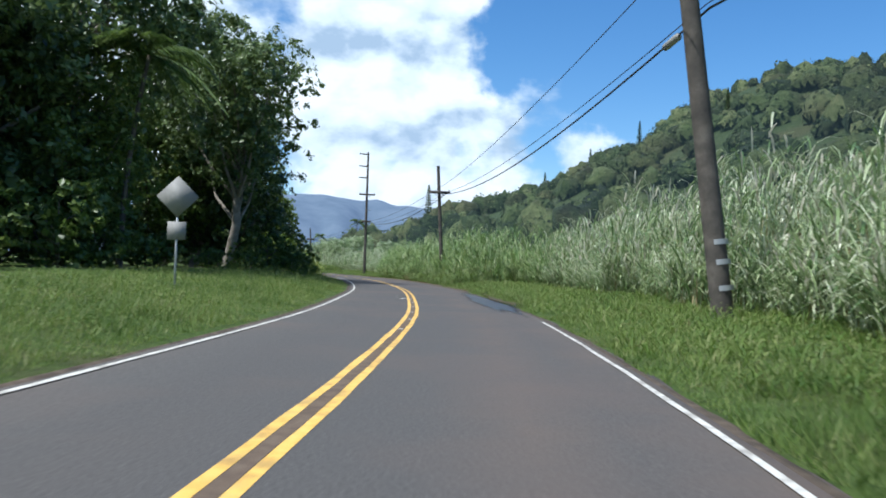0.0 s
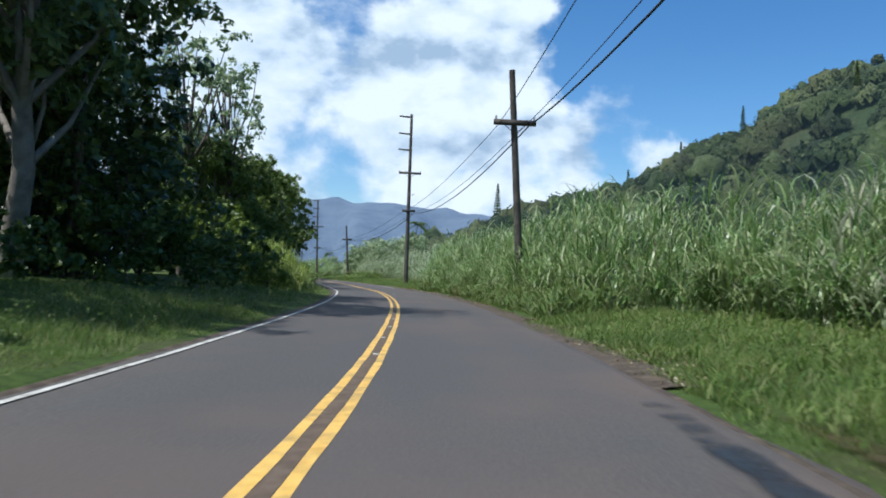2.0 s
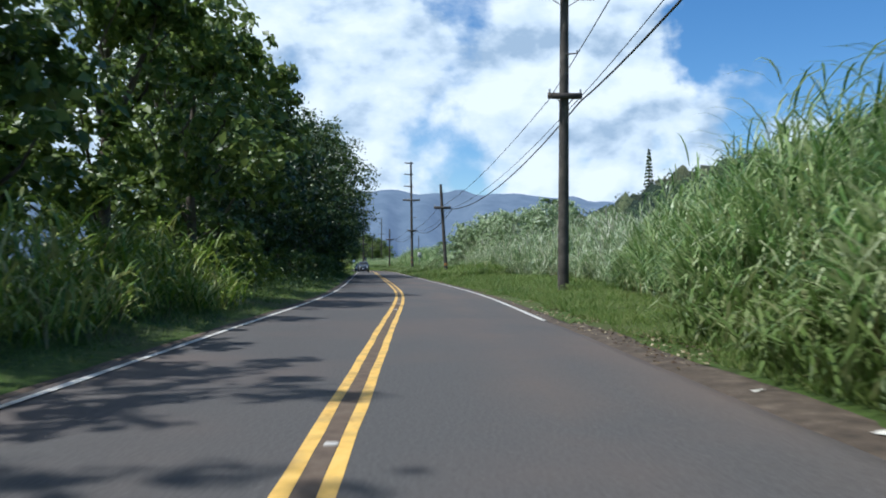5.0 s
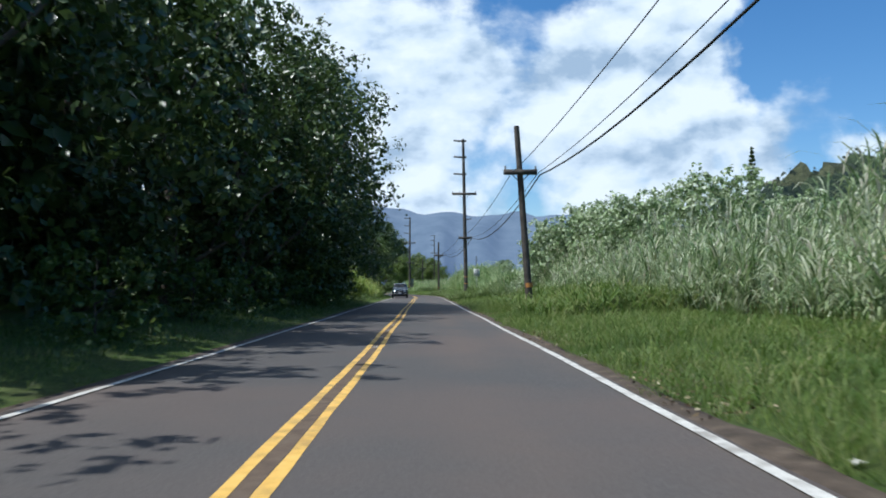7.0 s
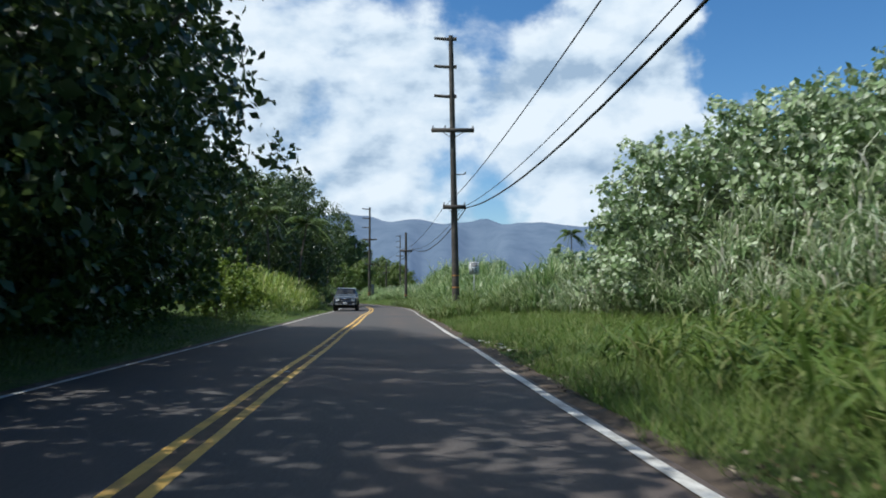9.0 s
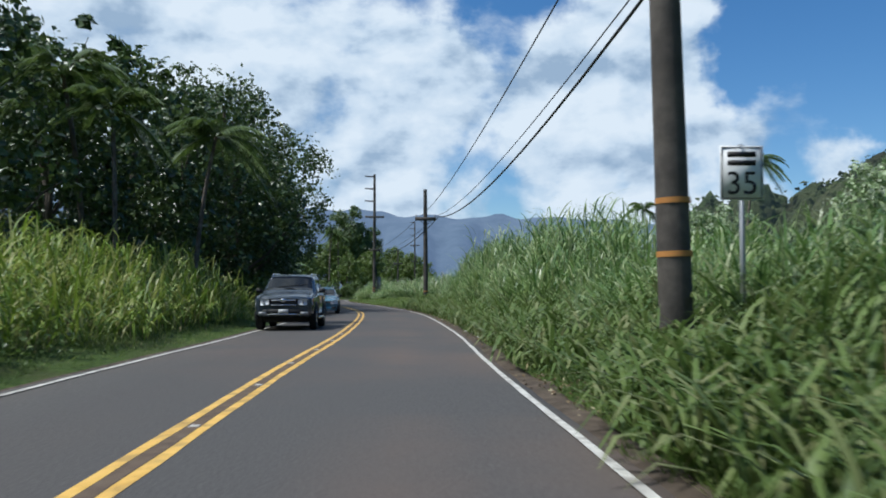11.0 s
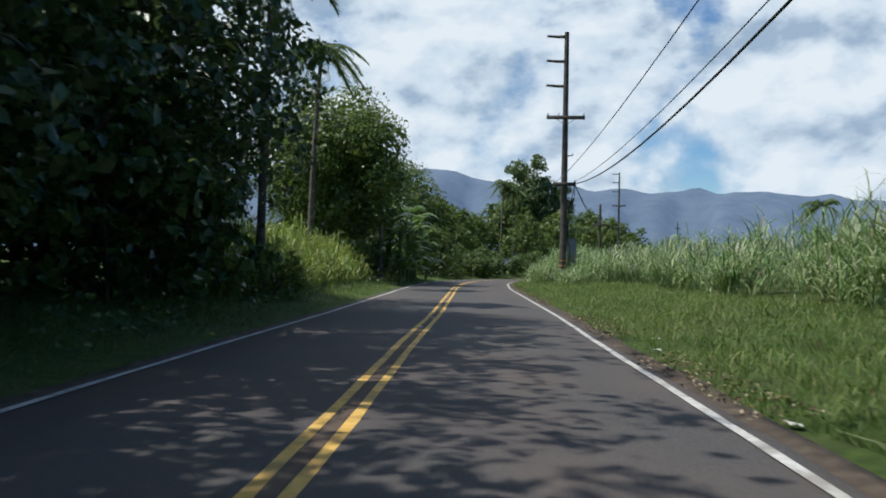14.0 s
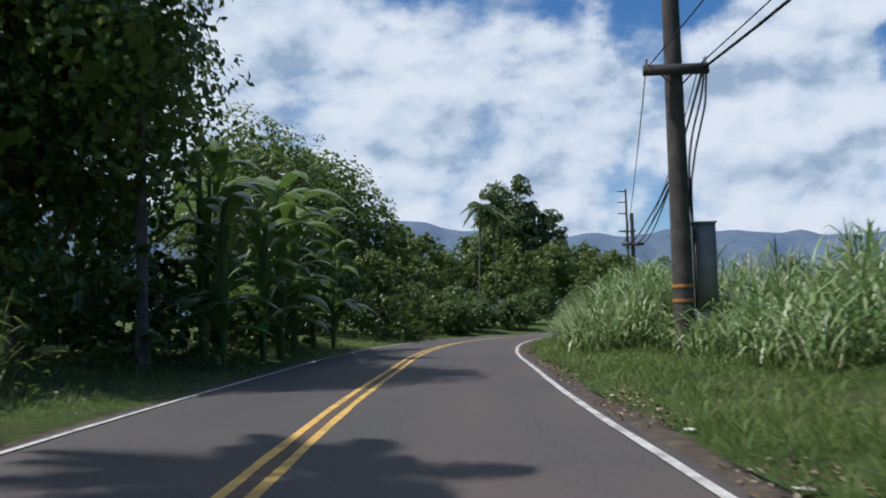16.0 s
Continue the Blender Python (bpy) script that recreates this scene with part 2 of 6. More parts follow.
soft_rim(M_WET)
soft_rim(M_MUDWATER)
M_TURF = material("turf", [(0.035, 0.055, 0.012), (0.065, 0.11, 0.018), (0.10, 0.15, 0.03)], 4.0, 0.95, 1.0, 26,
                  big=(0.10, 0.095, 0.04), big_scale=0.35, big_amount=0.6, bump_dist=0.05)
M_GRASS = material("grass_blade", [(0.06, 0.105, 0.02), (0.125, 0.20, 0.036), (0.205, 0.27, 0.07), (0.31, 0.30, 0.14)], 1.3, 0.55, island=0.5, through_leaf=0.4, big=(0.055, 0.115, 0.022), big_scale=0.45, big_amount=0.65)
M_REED = material("reed_blade", [(0.09, 0.16, 0.02), (0.20, 0.30, 0.035), (0.34, 0.40, 0.08), (0.40, 0.39, 0.16)], 0.4, 0.5, island=0.6, through_leaf=0.3, spec=0.5)
M_CANE = material("cane_blade", [(0.06, 0.13, 0.03), (0.15, 0.26, 0.065), (0.31, 0.40, 0.15), (0.48, 0.52, 0.30)], 0.3, 0.40, island=0.6, through_leaf=0.28, spec=0.6)
M_TANGLE = material("tangled_grass", [(0.07, 0.115, 0.025), (0.115, 0.18, 0.042), (0.175, 0.24, 0.07), (0.27, 0.28, 0.13)], 0.4, 0.50, island=0.55, through_leaf=0.3)
M_CANE_PALE = material("pale_cane_blade", [(0.08, 0.15, 0.045), (0.20, 0.29, 0.11), (0.38, 0.45, 0.24), (0.60, 0.62, 0.46)], 0.3, 0.38, island=0.65, through_leaf=0.3, spec=0.6)
M_CANE_DRY = material("dry_cane", [(0.16, 0.13, 0.06), (0.30, 0.25, 0.12), (0.42, 0.36, 0.2)], 0.5, 0.7, island=0.6, through_leaf=0.2)
M_PLUME = material("cane_plume", [(0.40, 0.38, 0.28), (0.60, 0.57, 0.47)], 1, 0.9, island=0.6, through_leaf=0.4)
M_LEAF_DARK = material("dark_leaf", [(0.036, 0.066, 0.021), (0.072, 0.118, 0.032), (0.12, 0.175, 0.052)], 0.3, 0.36, island=0.6, through_leaf=0.25, spec=0.6)
M_LEAF_TALL = material("tall_tree_leaf", [(0.068, 0.106, 0.034), (0.125, 0.185, 0.057), (0.21, 0.275, 0.10)], 0.3, 0.36, island=0.6, through_leaf=0.3, spec=0.6)
M_LEAF = material("mid_leaf", [(0.05, 0.09, 0.02), (0.105, 0.168, 0.036), (0.175, 0.235, 0.06)], 0.3, 0.42, island=0.6, through_leaf=0.35, spec=0.5)
# lighter copy of the mid leaf: sunlight on these crowns is in the colour
M_LEAF_SUN = material("sun_brightened_leaf", [(0.075, 0.12, 0.026), (0.145, 0.215, 0.045), (0.23, 0.29, 0.08)], 0.3, 0.40, island=0.6, through_leaf=0.4, spec=0.5)
M_LEAF_BRIGHT = material("bright_leaf", [(0.09, 0.15, 0.02), (0.17, 0.25, 0.03), (0.28, 0.34, 0.06)], 0.4, 0.45, island=0.6, through_leaf=0.3, spec=0.5)
M_BANANA = material("banana_leaf", [(0.06, 0.11, 0.02), (0.12, 0.20, 0.04), (0.20, 0.29, 0.08)], 1.2, 0.32, island=0.5, through_leaf=0.35, spec=0.7)
M_LEAF_PALE = material("pale_leaf", [(0.14, 0.22, 0.08), (0.25, 0.35, 0.15), (0.42, 0.50, 0.29), (0.58, 0.62, 0.48)], 0.4, 0.4, island=0.6, through_leaf=0.25, spec=0.5)
# the faint bluish emission paints distance haze onto the hillside
M_HILL_HAZE = material("hill_woods", [(0.010, 0.020, 0.008), (0.042, 0.070, 0.020), (0.10, 0.14, 0.042), (0.20, 0.225, 0.09)], 0.55, 0.8, 1.0, 1.1, island=0.5, through_leaf=0.1,
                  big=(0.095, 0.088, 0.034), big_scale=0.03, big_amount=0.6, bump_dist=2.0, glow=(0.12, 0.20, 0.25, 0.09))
# air haze over the mountains, put into a blue-grey colour and a bluish glow
M_MOUNTAIN_HAZE = material("mountain_haze_glow", [(0.035, 0.05, 0.06), (0.06, 0.08, 0.095), (0.085, 0.105, 0.12)], 0.012, 1.0, glow=(0.15, 0.225, 0.38, 0.48))
M_BARK = material("bark", [(0.07, 0.055, 0.045), (0.14, 0.115, 0.095), (0.22, 0.19, 0.16)], 2.5, 0.9, 0.9, 12)
M_BARK_PALE = material("pale_bark", [(0.14, 0.12, 0.10), (0.26, 0.23, 0.20), (0.36, 0.33, 0.29)], 2.0, 0.9, 0.8, 12)
M_POLE = material("pole_wood", [(0.045, 0.040, 0.037), (0.085, 0.074, 0.064), (0.15, 0.13, 0.11)], 1.6, 0.85, 0.6, 20)
M_WIRE = material("black_wire", [(0.012, 0.012, 0.013), (0.025, 0.025, 0.027)], 5, 0.6)
M_GALV = material("galvanised", [(0.35, 0.36, 0.37), (0.47, 0.48, 0.49)], 4, 0.55, 0.1, 30, metal=0.5)
M_GREY = material("grey_sheet", [(0.21, 0.205, 0.19), (0.31, 0.30, 0.28)], 2, 0.6, 0.1, 20)
M_CERAM = material("ceramic", [(0.25, 0.26, 0.27), (0.4, 0.41, 0.42)], 4, 0.25)
M_ORANGE = material("orange_band", [(0.42, 0.18, 0.05), (0.60, 0.28, 0.08)], 3, 0.6)
M_SIGNWHITE = material("sign_white", [(0.72, 0.73, 0.72), (0.80, 0.81, 0.80)], 2, 0.5)
M_BLACK = material("black_paint", [(0.012, 0.012, 0.012), (0.02, 0.02, 0.02)], 2, 0.5)

# ---- road line ----
CENTRE = [(-1.4, -6.44), (-1.4, 1.30), (-1.3, 9.05), (-1.4, 16.79), (-1.7, 24.53), (-2.2, 32.27), (-2.8, 40.02), (-3.6, 47.76), (-4.7, 55.50), (-5.9, 63.25), (-7.2, 70.99), (-8.7, 78.73), (-10.4, 86.48), (-12.3, 94.22), (-14.6, 101.96), (-16.9, 109.70), (-19.2, 117.45), (-21.6, 125.19), (-24.2, 132.93), (-27.0, 140.68), (-29.8, 148.42), (-32.7, 156.16), (-35.5, 163.91), (-38.4, 171.65), (-41.3, 179.39), (-44.1, 187.13), (-47.0, 194.88), (-49.8, 202.62), (-52.7, 210.36), (-55.6, 218.11), (-58.4, 225.85), (-61.3, 233.59), (-64.3, 241.34), (-67.5, 249.08), (-71.0, 256.82), (-74.9, 264.56), (-79.0, 272.31), (-83.0, 280.05), (-87.2, 287.79), (-91.4, 295.54), (-95.6, 303.28), (-99.5, 311.02)]
CENTRE += [(-103.2, 318.5), (-106.9, 327.6), (-109.0, 335.5), (-109.3, 343.0), (-107.5, 352.0), (-103.0, 364.0), (-97.0, 376.0)]


def smooth_line(points, step):
    out = []
    p = [np.array(q, float) for q in points]
    p = [2 * p[0] - p[1]] + p + [2 * p[-1] - p[-2]]
    for i in range(1, len(p) - 2):
        a, b, c, d = p[i - 1:i + 3]
        n = max(2, int(np.linalg.norm(c - b) / step))
        for k in range(n):
            w = k / n
            out.append(b + 0.5 * w * (c - a + w * (2 * a - 5 * b + 4 * c - d + w * (3 * (b - c) + d - a))))
    out.append(p[-2])
    return np.array(out)


_line = smooth_line(CENTRE, 1.0)
for _ in range(6):
    _line[1:-1] = (_line[:-2] + 2 * _line[1:-1] + _line[2:]) / 4
_u0, _u1 = _line[0] - _line[4], _line[-1] - _line[-5]
_u0, _u1 = _u0 / np.linalg.norm(_u0), _u1 / np.linalg.norm(_u1)
LINE = np.vstack([_line[0] + _u0 * k for k in range(60, 0, -1)] + [_line] + [_line[-1] + _u1 * k for k in range(1, 80)])
# small waver of the paint about the smooth line: y, metres to the right
_waver = np.interp(LINE[:, 1], [14, 20, 26, 32, 36, 49, 56, 74, 90, 97, 104, 112, 220, 228, 236, 246, 254, 260, 270, 282, 296, 305], [0.03, 0.12, 0.10, 0.04, 0.01, -0.05, 0, 0, 0.02, 0.09, 0.09, 0.03, 0.02, 0.10, 0.05, 0.02, 0.05, 0.03, 0, -0.05, 0, 0])
_turn = np.gradient(LINE, axis=0)
_turn /= np.linalg.norm(_turn, axis=1)[:, None]
LINE = LINE + np.stack([_turn[:, 1], -_turn[:, 0]], 1) * np.convolve(np.pad(_waver, 4, mode="edge"), np.ones(9) / 9, "valid")[:, None]
TAN = np.gradient(LINE, axis=0)
TAN /= np.linalg.norm(TAN, axis=1)[:, None]
NOR = np.stack([TAN[:, 1], -TAN[:, 0]], 1)          # to the right
ARC = np.concatenate([[0], np.cumsum(np.linalg.norm(np.diff(LINE, axis=0), axis=1))])
S_OF_Y = lambda y: float(np.interp(y, LINE[:, 1], ARC))
N0 = np.array([math.cos(radians(21)), math.sin(radians(21))])


def on_road(s, off):
    """World x, y at arc length s and offset off to the right of the yellow lines (arrays or numbers)."""
    s, off = np.broadcast_arrays(np.asarray(s, float), np.asarray(off, float))
    x, y = np.interp(s, ARC, LINE[:, 0]), np.interp(s, ARC, LINE[:, 1])
    over = np.where(s < ARC[0], s - ARC[0], np.where(s > ARC[-1], s - ARC[-1], 0.0))
    far = np.array([-N0[1], N0[0]])
    x, y = x + over * far[0], y + over * far[1]
    nx, ny = np.interp(s, ARC, NOR[:, 0]), np.interp(s, ARC, NOR[:, 1])
    near = np.clip(off, -30, 30)
    return x + nx * near + N0[0] * (off - near), y + ny * near + N0[1] * (off - near)


def station(x, y):
    """Arc length and offset of world points."""
    x, y = np.atleast_1d(np.asarray(x, float)), np.atleast_1d(np.asarray(y, float))
    s, o = np.empty(len(x)), np.empty(len(x))
    for a in range(0, len(x), 4000):
        dx, dy = x[a:a + 4000, None] - LINE[None, :, 0], y[a:a + 4000, None] - LINE[None, :, 1]
        k = np.argmin(dx * dx + dy * dy, axis=1)
        r = np.arange(len(k))
        s[a:a + 4000], o[a:a + 4000] = ARC[k], dx[r, k] * NOR[k, 0] + dy[r, k] * NOR[k, 1]
    return s, o


def fbm(x, y, scale, seed=0.0):
    """Cheap smooth variation from sines, about -1 to 1."""
    x, y = np.asarray(x) / scale + seed, np.asarray(y) / scale - seed * 1.7
    return (np.sin(x * 1.3 + 1.7 * np.sin(y * 0.9)) + np.sin(y * 1.7 + 1.3 * np.sin(x * 1.1 + 2)) + 0.6 * np.sin(2.9 * x + 1.3 * y) + 0.6 * np.sin(3.1 * y - 2.3 * x + 1)) / 3.2


def ground_z(s, off):
    """Height of the ground."""
    s, off = np.broadcast_arrays(np.asarray(s, float), np.asarray(off, float))
    left = np.interp(-off, [0, 2.9, 3.3, 4.5, 8, 14, 40, 200, 600], [-0.2, -0.2, -0.03, 0.08, 0.5, 0.7, 0.9, 3, 6])
    right = np.interp(off, [0, 3.3, 3.8, 5.0, 8, 14, 30, 55, 90, 200, 430, 560, 700, 1500], [-0.2, -0.07, -0.02, 0.05, 0.25, 0.5, 1.2, 5, 20, 67, 139, 160, 146, 40])
    z = np.where(off < 0, left, right)
    fade = np.clip((np.abs(off) - 4) / 6, 0, 1)
    z = z + 0.12 * fbm(s, off, 5.0) * fade
    z = z * (1 - np.clip((off - 60) / 120, 0, 1) * (0.37 * np.exp(-((s - 640) / 215) ** 2) - 0.08 * np.clip((440 - s) / 110, 0, 1)))
    # side valleys on the hill, and its end
    hill = np.clip((off - 60) / 120, 0, 1)
    z = z * (1 - 0.02 * hill * np.clip((280 - s) / 160, 0, 1))
    z = z * (1 - hill * np.clip((s - 620) / 900, 0, 0.85)) + hill * (9 * fbm(s, off, 90, 3.0) + 6 * fbm(s, off, 37, 1.0))
    return z


def mesh_from(name, verts, faces, mat, smooth=False):
    me = bpy.data.meshes.new(name)
    verts = np.asarray(verts, np.float32)
    faces = np.asarray(faces, np.int32)
    n, k = faces.shape
    me.vertices.add(len(verts))
    me.vertices.foreach_set("co", verts.ravel())
    me.loops.add(n * k)
    me.loops.foreach_set("vertex_index", faces.ravel())
    me.polygons.add(n)
    me.polygons.foreach_set("loop_start", np.arange(0, n * k, k, dtype=np.int32))
    if smooth:
        me.polygons.foreach_set("use_smooth", np.ones(n, bool))
    me.materials.append(mat)
    me.update(calc_edges=True)
    me.validate()
    return me


def grid_faces(nr, nc):
    i = np.arange(nr - 1)[:, None] * nc + np.arange(nc - 1)[None, :]
    return np.stack([i, i + 1, i + nc + 1, i + nc], -1).reshape(-1, 4)


def strip(name, s0, s1, offs, z, mat, step=1.0, wobble=None):
    """A band swept along the road from s0 to s1 through the offsets, at heights z."""
    s = np.linspace(s0, s1, max(2, int((s1 - s0) / step) + 1))
    S, O = np.meshgrid(s, np.asarray(offs, float), indexing="ij")
    Z = np.broadcast_to(np.asarray(z, float), O.shape).copy()
    if wobble is not None:
        O = O + wobble(S, O)
    x, y = on_road(S, O)
    v = np.stack([x, y, Z], -1).reshape(-1, 3)
    f = grid_faces(len(s), len(offs))[:, ::-1]
    me = mesh_from(name, v, f, mat, True)
    uv = me.uv_layers.new(name="lane")
    flat = np.stack([O, S], -1).reshape(-1, 2)[f.ravel()].astype(np.float32)
    uv.data.foreach_set("uv", flat.ravel())
    return me


# ---- ground, road ----
_s = np.concatenate([np.linspace(-2600, -60, 24), np.arange(-50, 480, 2.0), np.arange(480, 900, 14), np.linspace(910, 2600, 30)])
_o = np.concatenate([[-2400, -1500, -900, -500, -300, -180, -110, -70, -50, -40], np.arange(-32, -8, 2.5), np.arange(-8, -3.4, 0.8), [-3.3, -2.9, 0, 3.3, 3.8],
                     np.arange(4.4, 9, 0.8), np.arange(9, 32, 2.5), [36, 42, 50, 58], np.arange(66, 250, 12), np.arange(260, 760, 20), [850, 1000, 1200, 1500, 2000, 2400]])
_S, _O = np.meshgrid(_s, _o, indexing="ij")
_x, _y = on_road(_S, _O)
_ground = new("ground", mesh_from("ground", np.stack([_x, _y, ground_z(_S, _O)], -1).reshape(-1, 3), grid_faces(len(_s), len(_o))[:, ::-1], M_TURF, True))
tagged(_ground, "green grassy ground with a wooded hill beside the road", "ground", kind="structure")
# the hill part of the ground takes the same painted haze glow
_ground.data.materials.append(M_HILL_HAZE)
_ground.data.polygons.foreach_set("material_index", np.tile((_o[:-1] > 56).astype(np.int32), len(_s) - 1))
road = tagged(new("road", strip("road", 2, ARC[-1] - 2, [-3.12, -3.02, -1.5, 0, 1.5, 3.3, 3.55, 3.62], [-0.12, -0.012, -0.004, 0.0, -0.004, -0.01, -0.02, -0.14], M_ASPHALT,
                                wobble=lambda S, O: np.where(O > 3.4, 0.16 * fbm(S, O * 0, 1.4) + 0.1 * fbm(S, O * 0, 0.45), np.where(O < -2.95, 0.07 * fbm(S, O * 0, 1.1), 0)))),
              "grey worn asphalt two-lane country road", "road", kind="structure")


def mark(name, s0, s1, a, b, mat, label):
    ob = new(name, strip(name, s0, s1, [a, b], [0.003, 0.003], mat, 0.6, lambda S, O: 0.012 * fbm(S, O * 9, 0.8)))
    ob.parent = road
    return tagged(ob, label)


SY = S_OF_Y
mark("yellow_line", 5, ARC[-1] - 5, -0.172, -0.068, M_YELLOW, "worn yellow centre line")
mark("yellow_line", 5, ARC[-1] - 5, 0.068, 0.172, M_YELLOW, "worn yellow centre line")
mark("dirt_band", 5, ARC[-1] - 5, -0.062, 0.062, M_DIRT_LINE, "brown dirty asphalt between the yellow lines")
mark("white_line", 5, ARC[-1] - 5, -2.87, -2.77, M_WHITE, "worn white edge line")
mark("white_line", 5, SY(21), 3.25, 3.32, M_WHITE, "worn white edge line")
mark("white_line", SY(113), SY(205), 3.27, 3.39, M_WHITE, "worn white edge line")
mark("white_line", SY(205), SY(262), 3.28, 3.36, M_WHITE, "thin dirty white edge line")
mark("white_line", SY(262), ARC[-1] - 5, 3.22, 3.32, M_WHITE, "worn white edge line")


# ---- far mountains ----
def mountains():
    az = np.radians(np.arange(-110, 80, 0.5))
    rows = []
    deg = np.degrees(az)
    el = np.interp(deg, [-110, -75, -60, -53, -49.5, -45, -40, -30, -22, -10, 0, 15, 40, 80], [5.5, 6.2, 6.2, 6.6, 8.6, 6.6, 5.8, 6.2, 5.2, 4.9, 4.2, 4.4, 6, 6])
    for q in range(12):
        k = min(1.0, q / 10)
        spur = 260 * k * (1 - k) * 4 * fbm(deg * 3, deg * 0 + q * 0.25, 5, 1.0) + 120 * (1 - k) * fbm(deg * 8, deg * 0 + q * 0.3, 6, 3.0)
        rr = 2900 + 700 * k + 200 * (q == 11) + spur
        h = 3600 * np.tan(np.radians(el)) * k ** 0.85 * (0.75 if q == 11 else 1.0) - 25 * (q == 0)
        h = h + k * (22 * fbm(deg * 4, deg * 0, 7) + 14 * fbm(deg * 10, deg * 0, 9, 2))
        rows.append(np.stack([-40 + rr * np.sin(az), 140 + rr * np.cos(az), h], -1))
    v = np.concatenate(rows)
    # its haze is painted: blue tint plus emission in the material
    ob = new("mountain_range", mesh_from("mountain_range", v, grid_faces(12, len(az)), M_MOUNTAIN_HAZE, True))
    tagged(ob, "distant mountain range with blue haze in its colour", "mountain", kind="structure")


mountains()


# ---- plants ----
rng = np.random.default_rng(7)


def rand_rot(n, up=0.35):
    """n frames (u, v) of leaves that face mostly up and about."""
    d = rng.normal(size=(n, 3))
    d /= np.linalg.norm(d, axis=1)[:, None]
    d[:, 2] = np.abs(d[:, 2]) + up
    d /= np.linalg.norm(d, axis=1)[:, None]
    a = rng.normal(size=(n, 3))
    u = np.cross(d, a)
    u /= np.linalg.norm(u, axis=1)[:, None]
    return u, np.cross(d, u), d


def leaf_quads(centres, size, up=0.35, long=1.5, face=None, loose=0.6):
    """Pointed leaves, slightly folded, as two triangles each; face: the way each one mostly looks."""
    n = len(centres)
    u, v, d = rand_rot(n, up)
    if face is not None:
        d = face + rng.normal(size=(n, 3)) * loose + np.array([0, 0, up])
        d /= np.linalg.norm(d, axis=1)[:, None] + 1e-9
        u = np.cross(d, rng.normal(size=(n, 3)))
        u /= np.linalg.norm(u, axis=1)[:, None] + 1e-9
        v = np.cross(d, u)
    sz = size * rng.uniform(0.6, 1.35, n)[:, None]
    a = centres - u * sz * long * 0.5
    b = centres + v * sz * 0.5 + d * sz * 0.12
    c = centres + u * sz * long * 0.5 - d * sz * 0.15
    e = centres - v * sz * 0.5 + d * sz * 0.12
    verts = np.stack([a, b, c, e], 1).reshape(-1, 3)
    i = np.arange(n)[:, None] * 4
    return verts, np.concatenate([i + np.array([0, 1, 2]), i + np.array([0, 2, 3])], 1).reshape(-1, 3)


def tube(points, radii, sides=7):
    p = np.asarray(points, float)
    r = np.asarray(radii, float)
    t = np.gradient(p, axis=0)
    t /= np.linalg.norm(t, axis=1)[:, None] + 1e-9
    ref = np.where(np.abs(t[:, 2:3]) > 0.9, np.array([[1.0, 0, 0]]), np.array([[0, 0, 1.0]]))
    u = np.cross(t, ref)
    u /= np.linalg.norm(u, axis=1)[:, None]
    v = np.cross(t, u)
    ang = np.linspace(0, 2 * np.pi, sides, endpoint=False)
    ring = p[:, None] + r[:, None, None] * (np.cos(ang)[None, :, None] * u[:, None] + np.sin(ang)[None, :, None] * v[:, None])
    i = np.arange(len(p) - 1)[:, None] * sides + np.arange(sides)[None, :]
    j = np.arange(len(p) - 1)[:, None] * sides + (np.arange(sides)[None, :] + 1) % sides
    f = np.stack([i, i + sides, j + sides, j], -1).reshape(-1, 4)
    return ring.reshape(-1, 3), f


def merge(parts):
    vs, fs, k = [], [], 0
    for v, f in parts:
        vs.append(v)
        fs.append(f + k)
        k += len(v)
    return np.concatenate(vs), np.concatenate(fs)


def ragged(a, b, n, amount):
    """A wavering line from a to b."""
    w = np.linspace(0, 1, n)[:, None]
    p = np.asarray(a) * (1 - w) + np.asarray(b) * w
    j = rng.normal(size=(n, 3)) * amount
    j[0] = 0
    return p + np.cumsum(j, 0) * np.array([1, 1, 0.3]) * 0.5


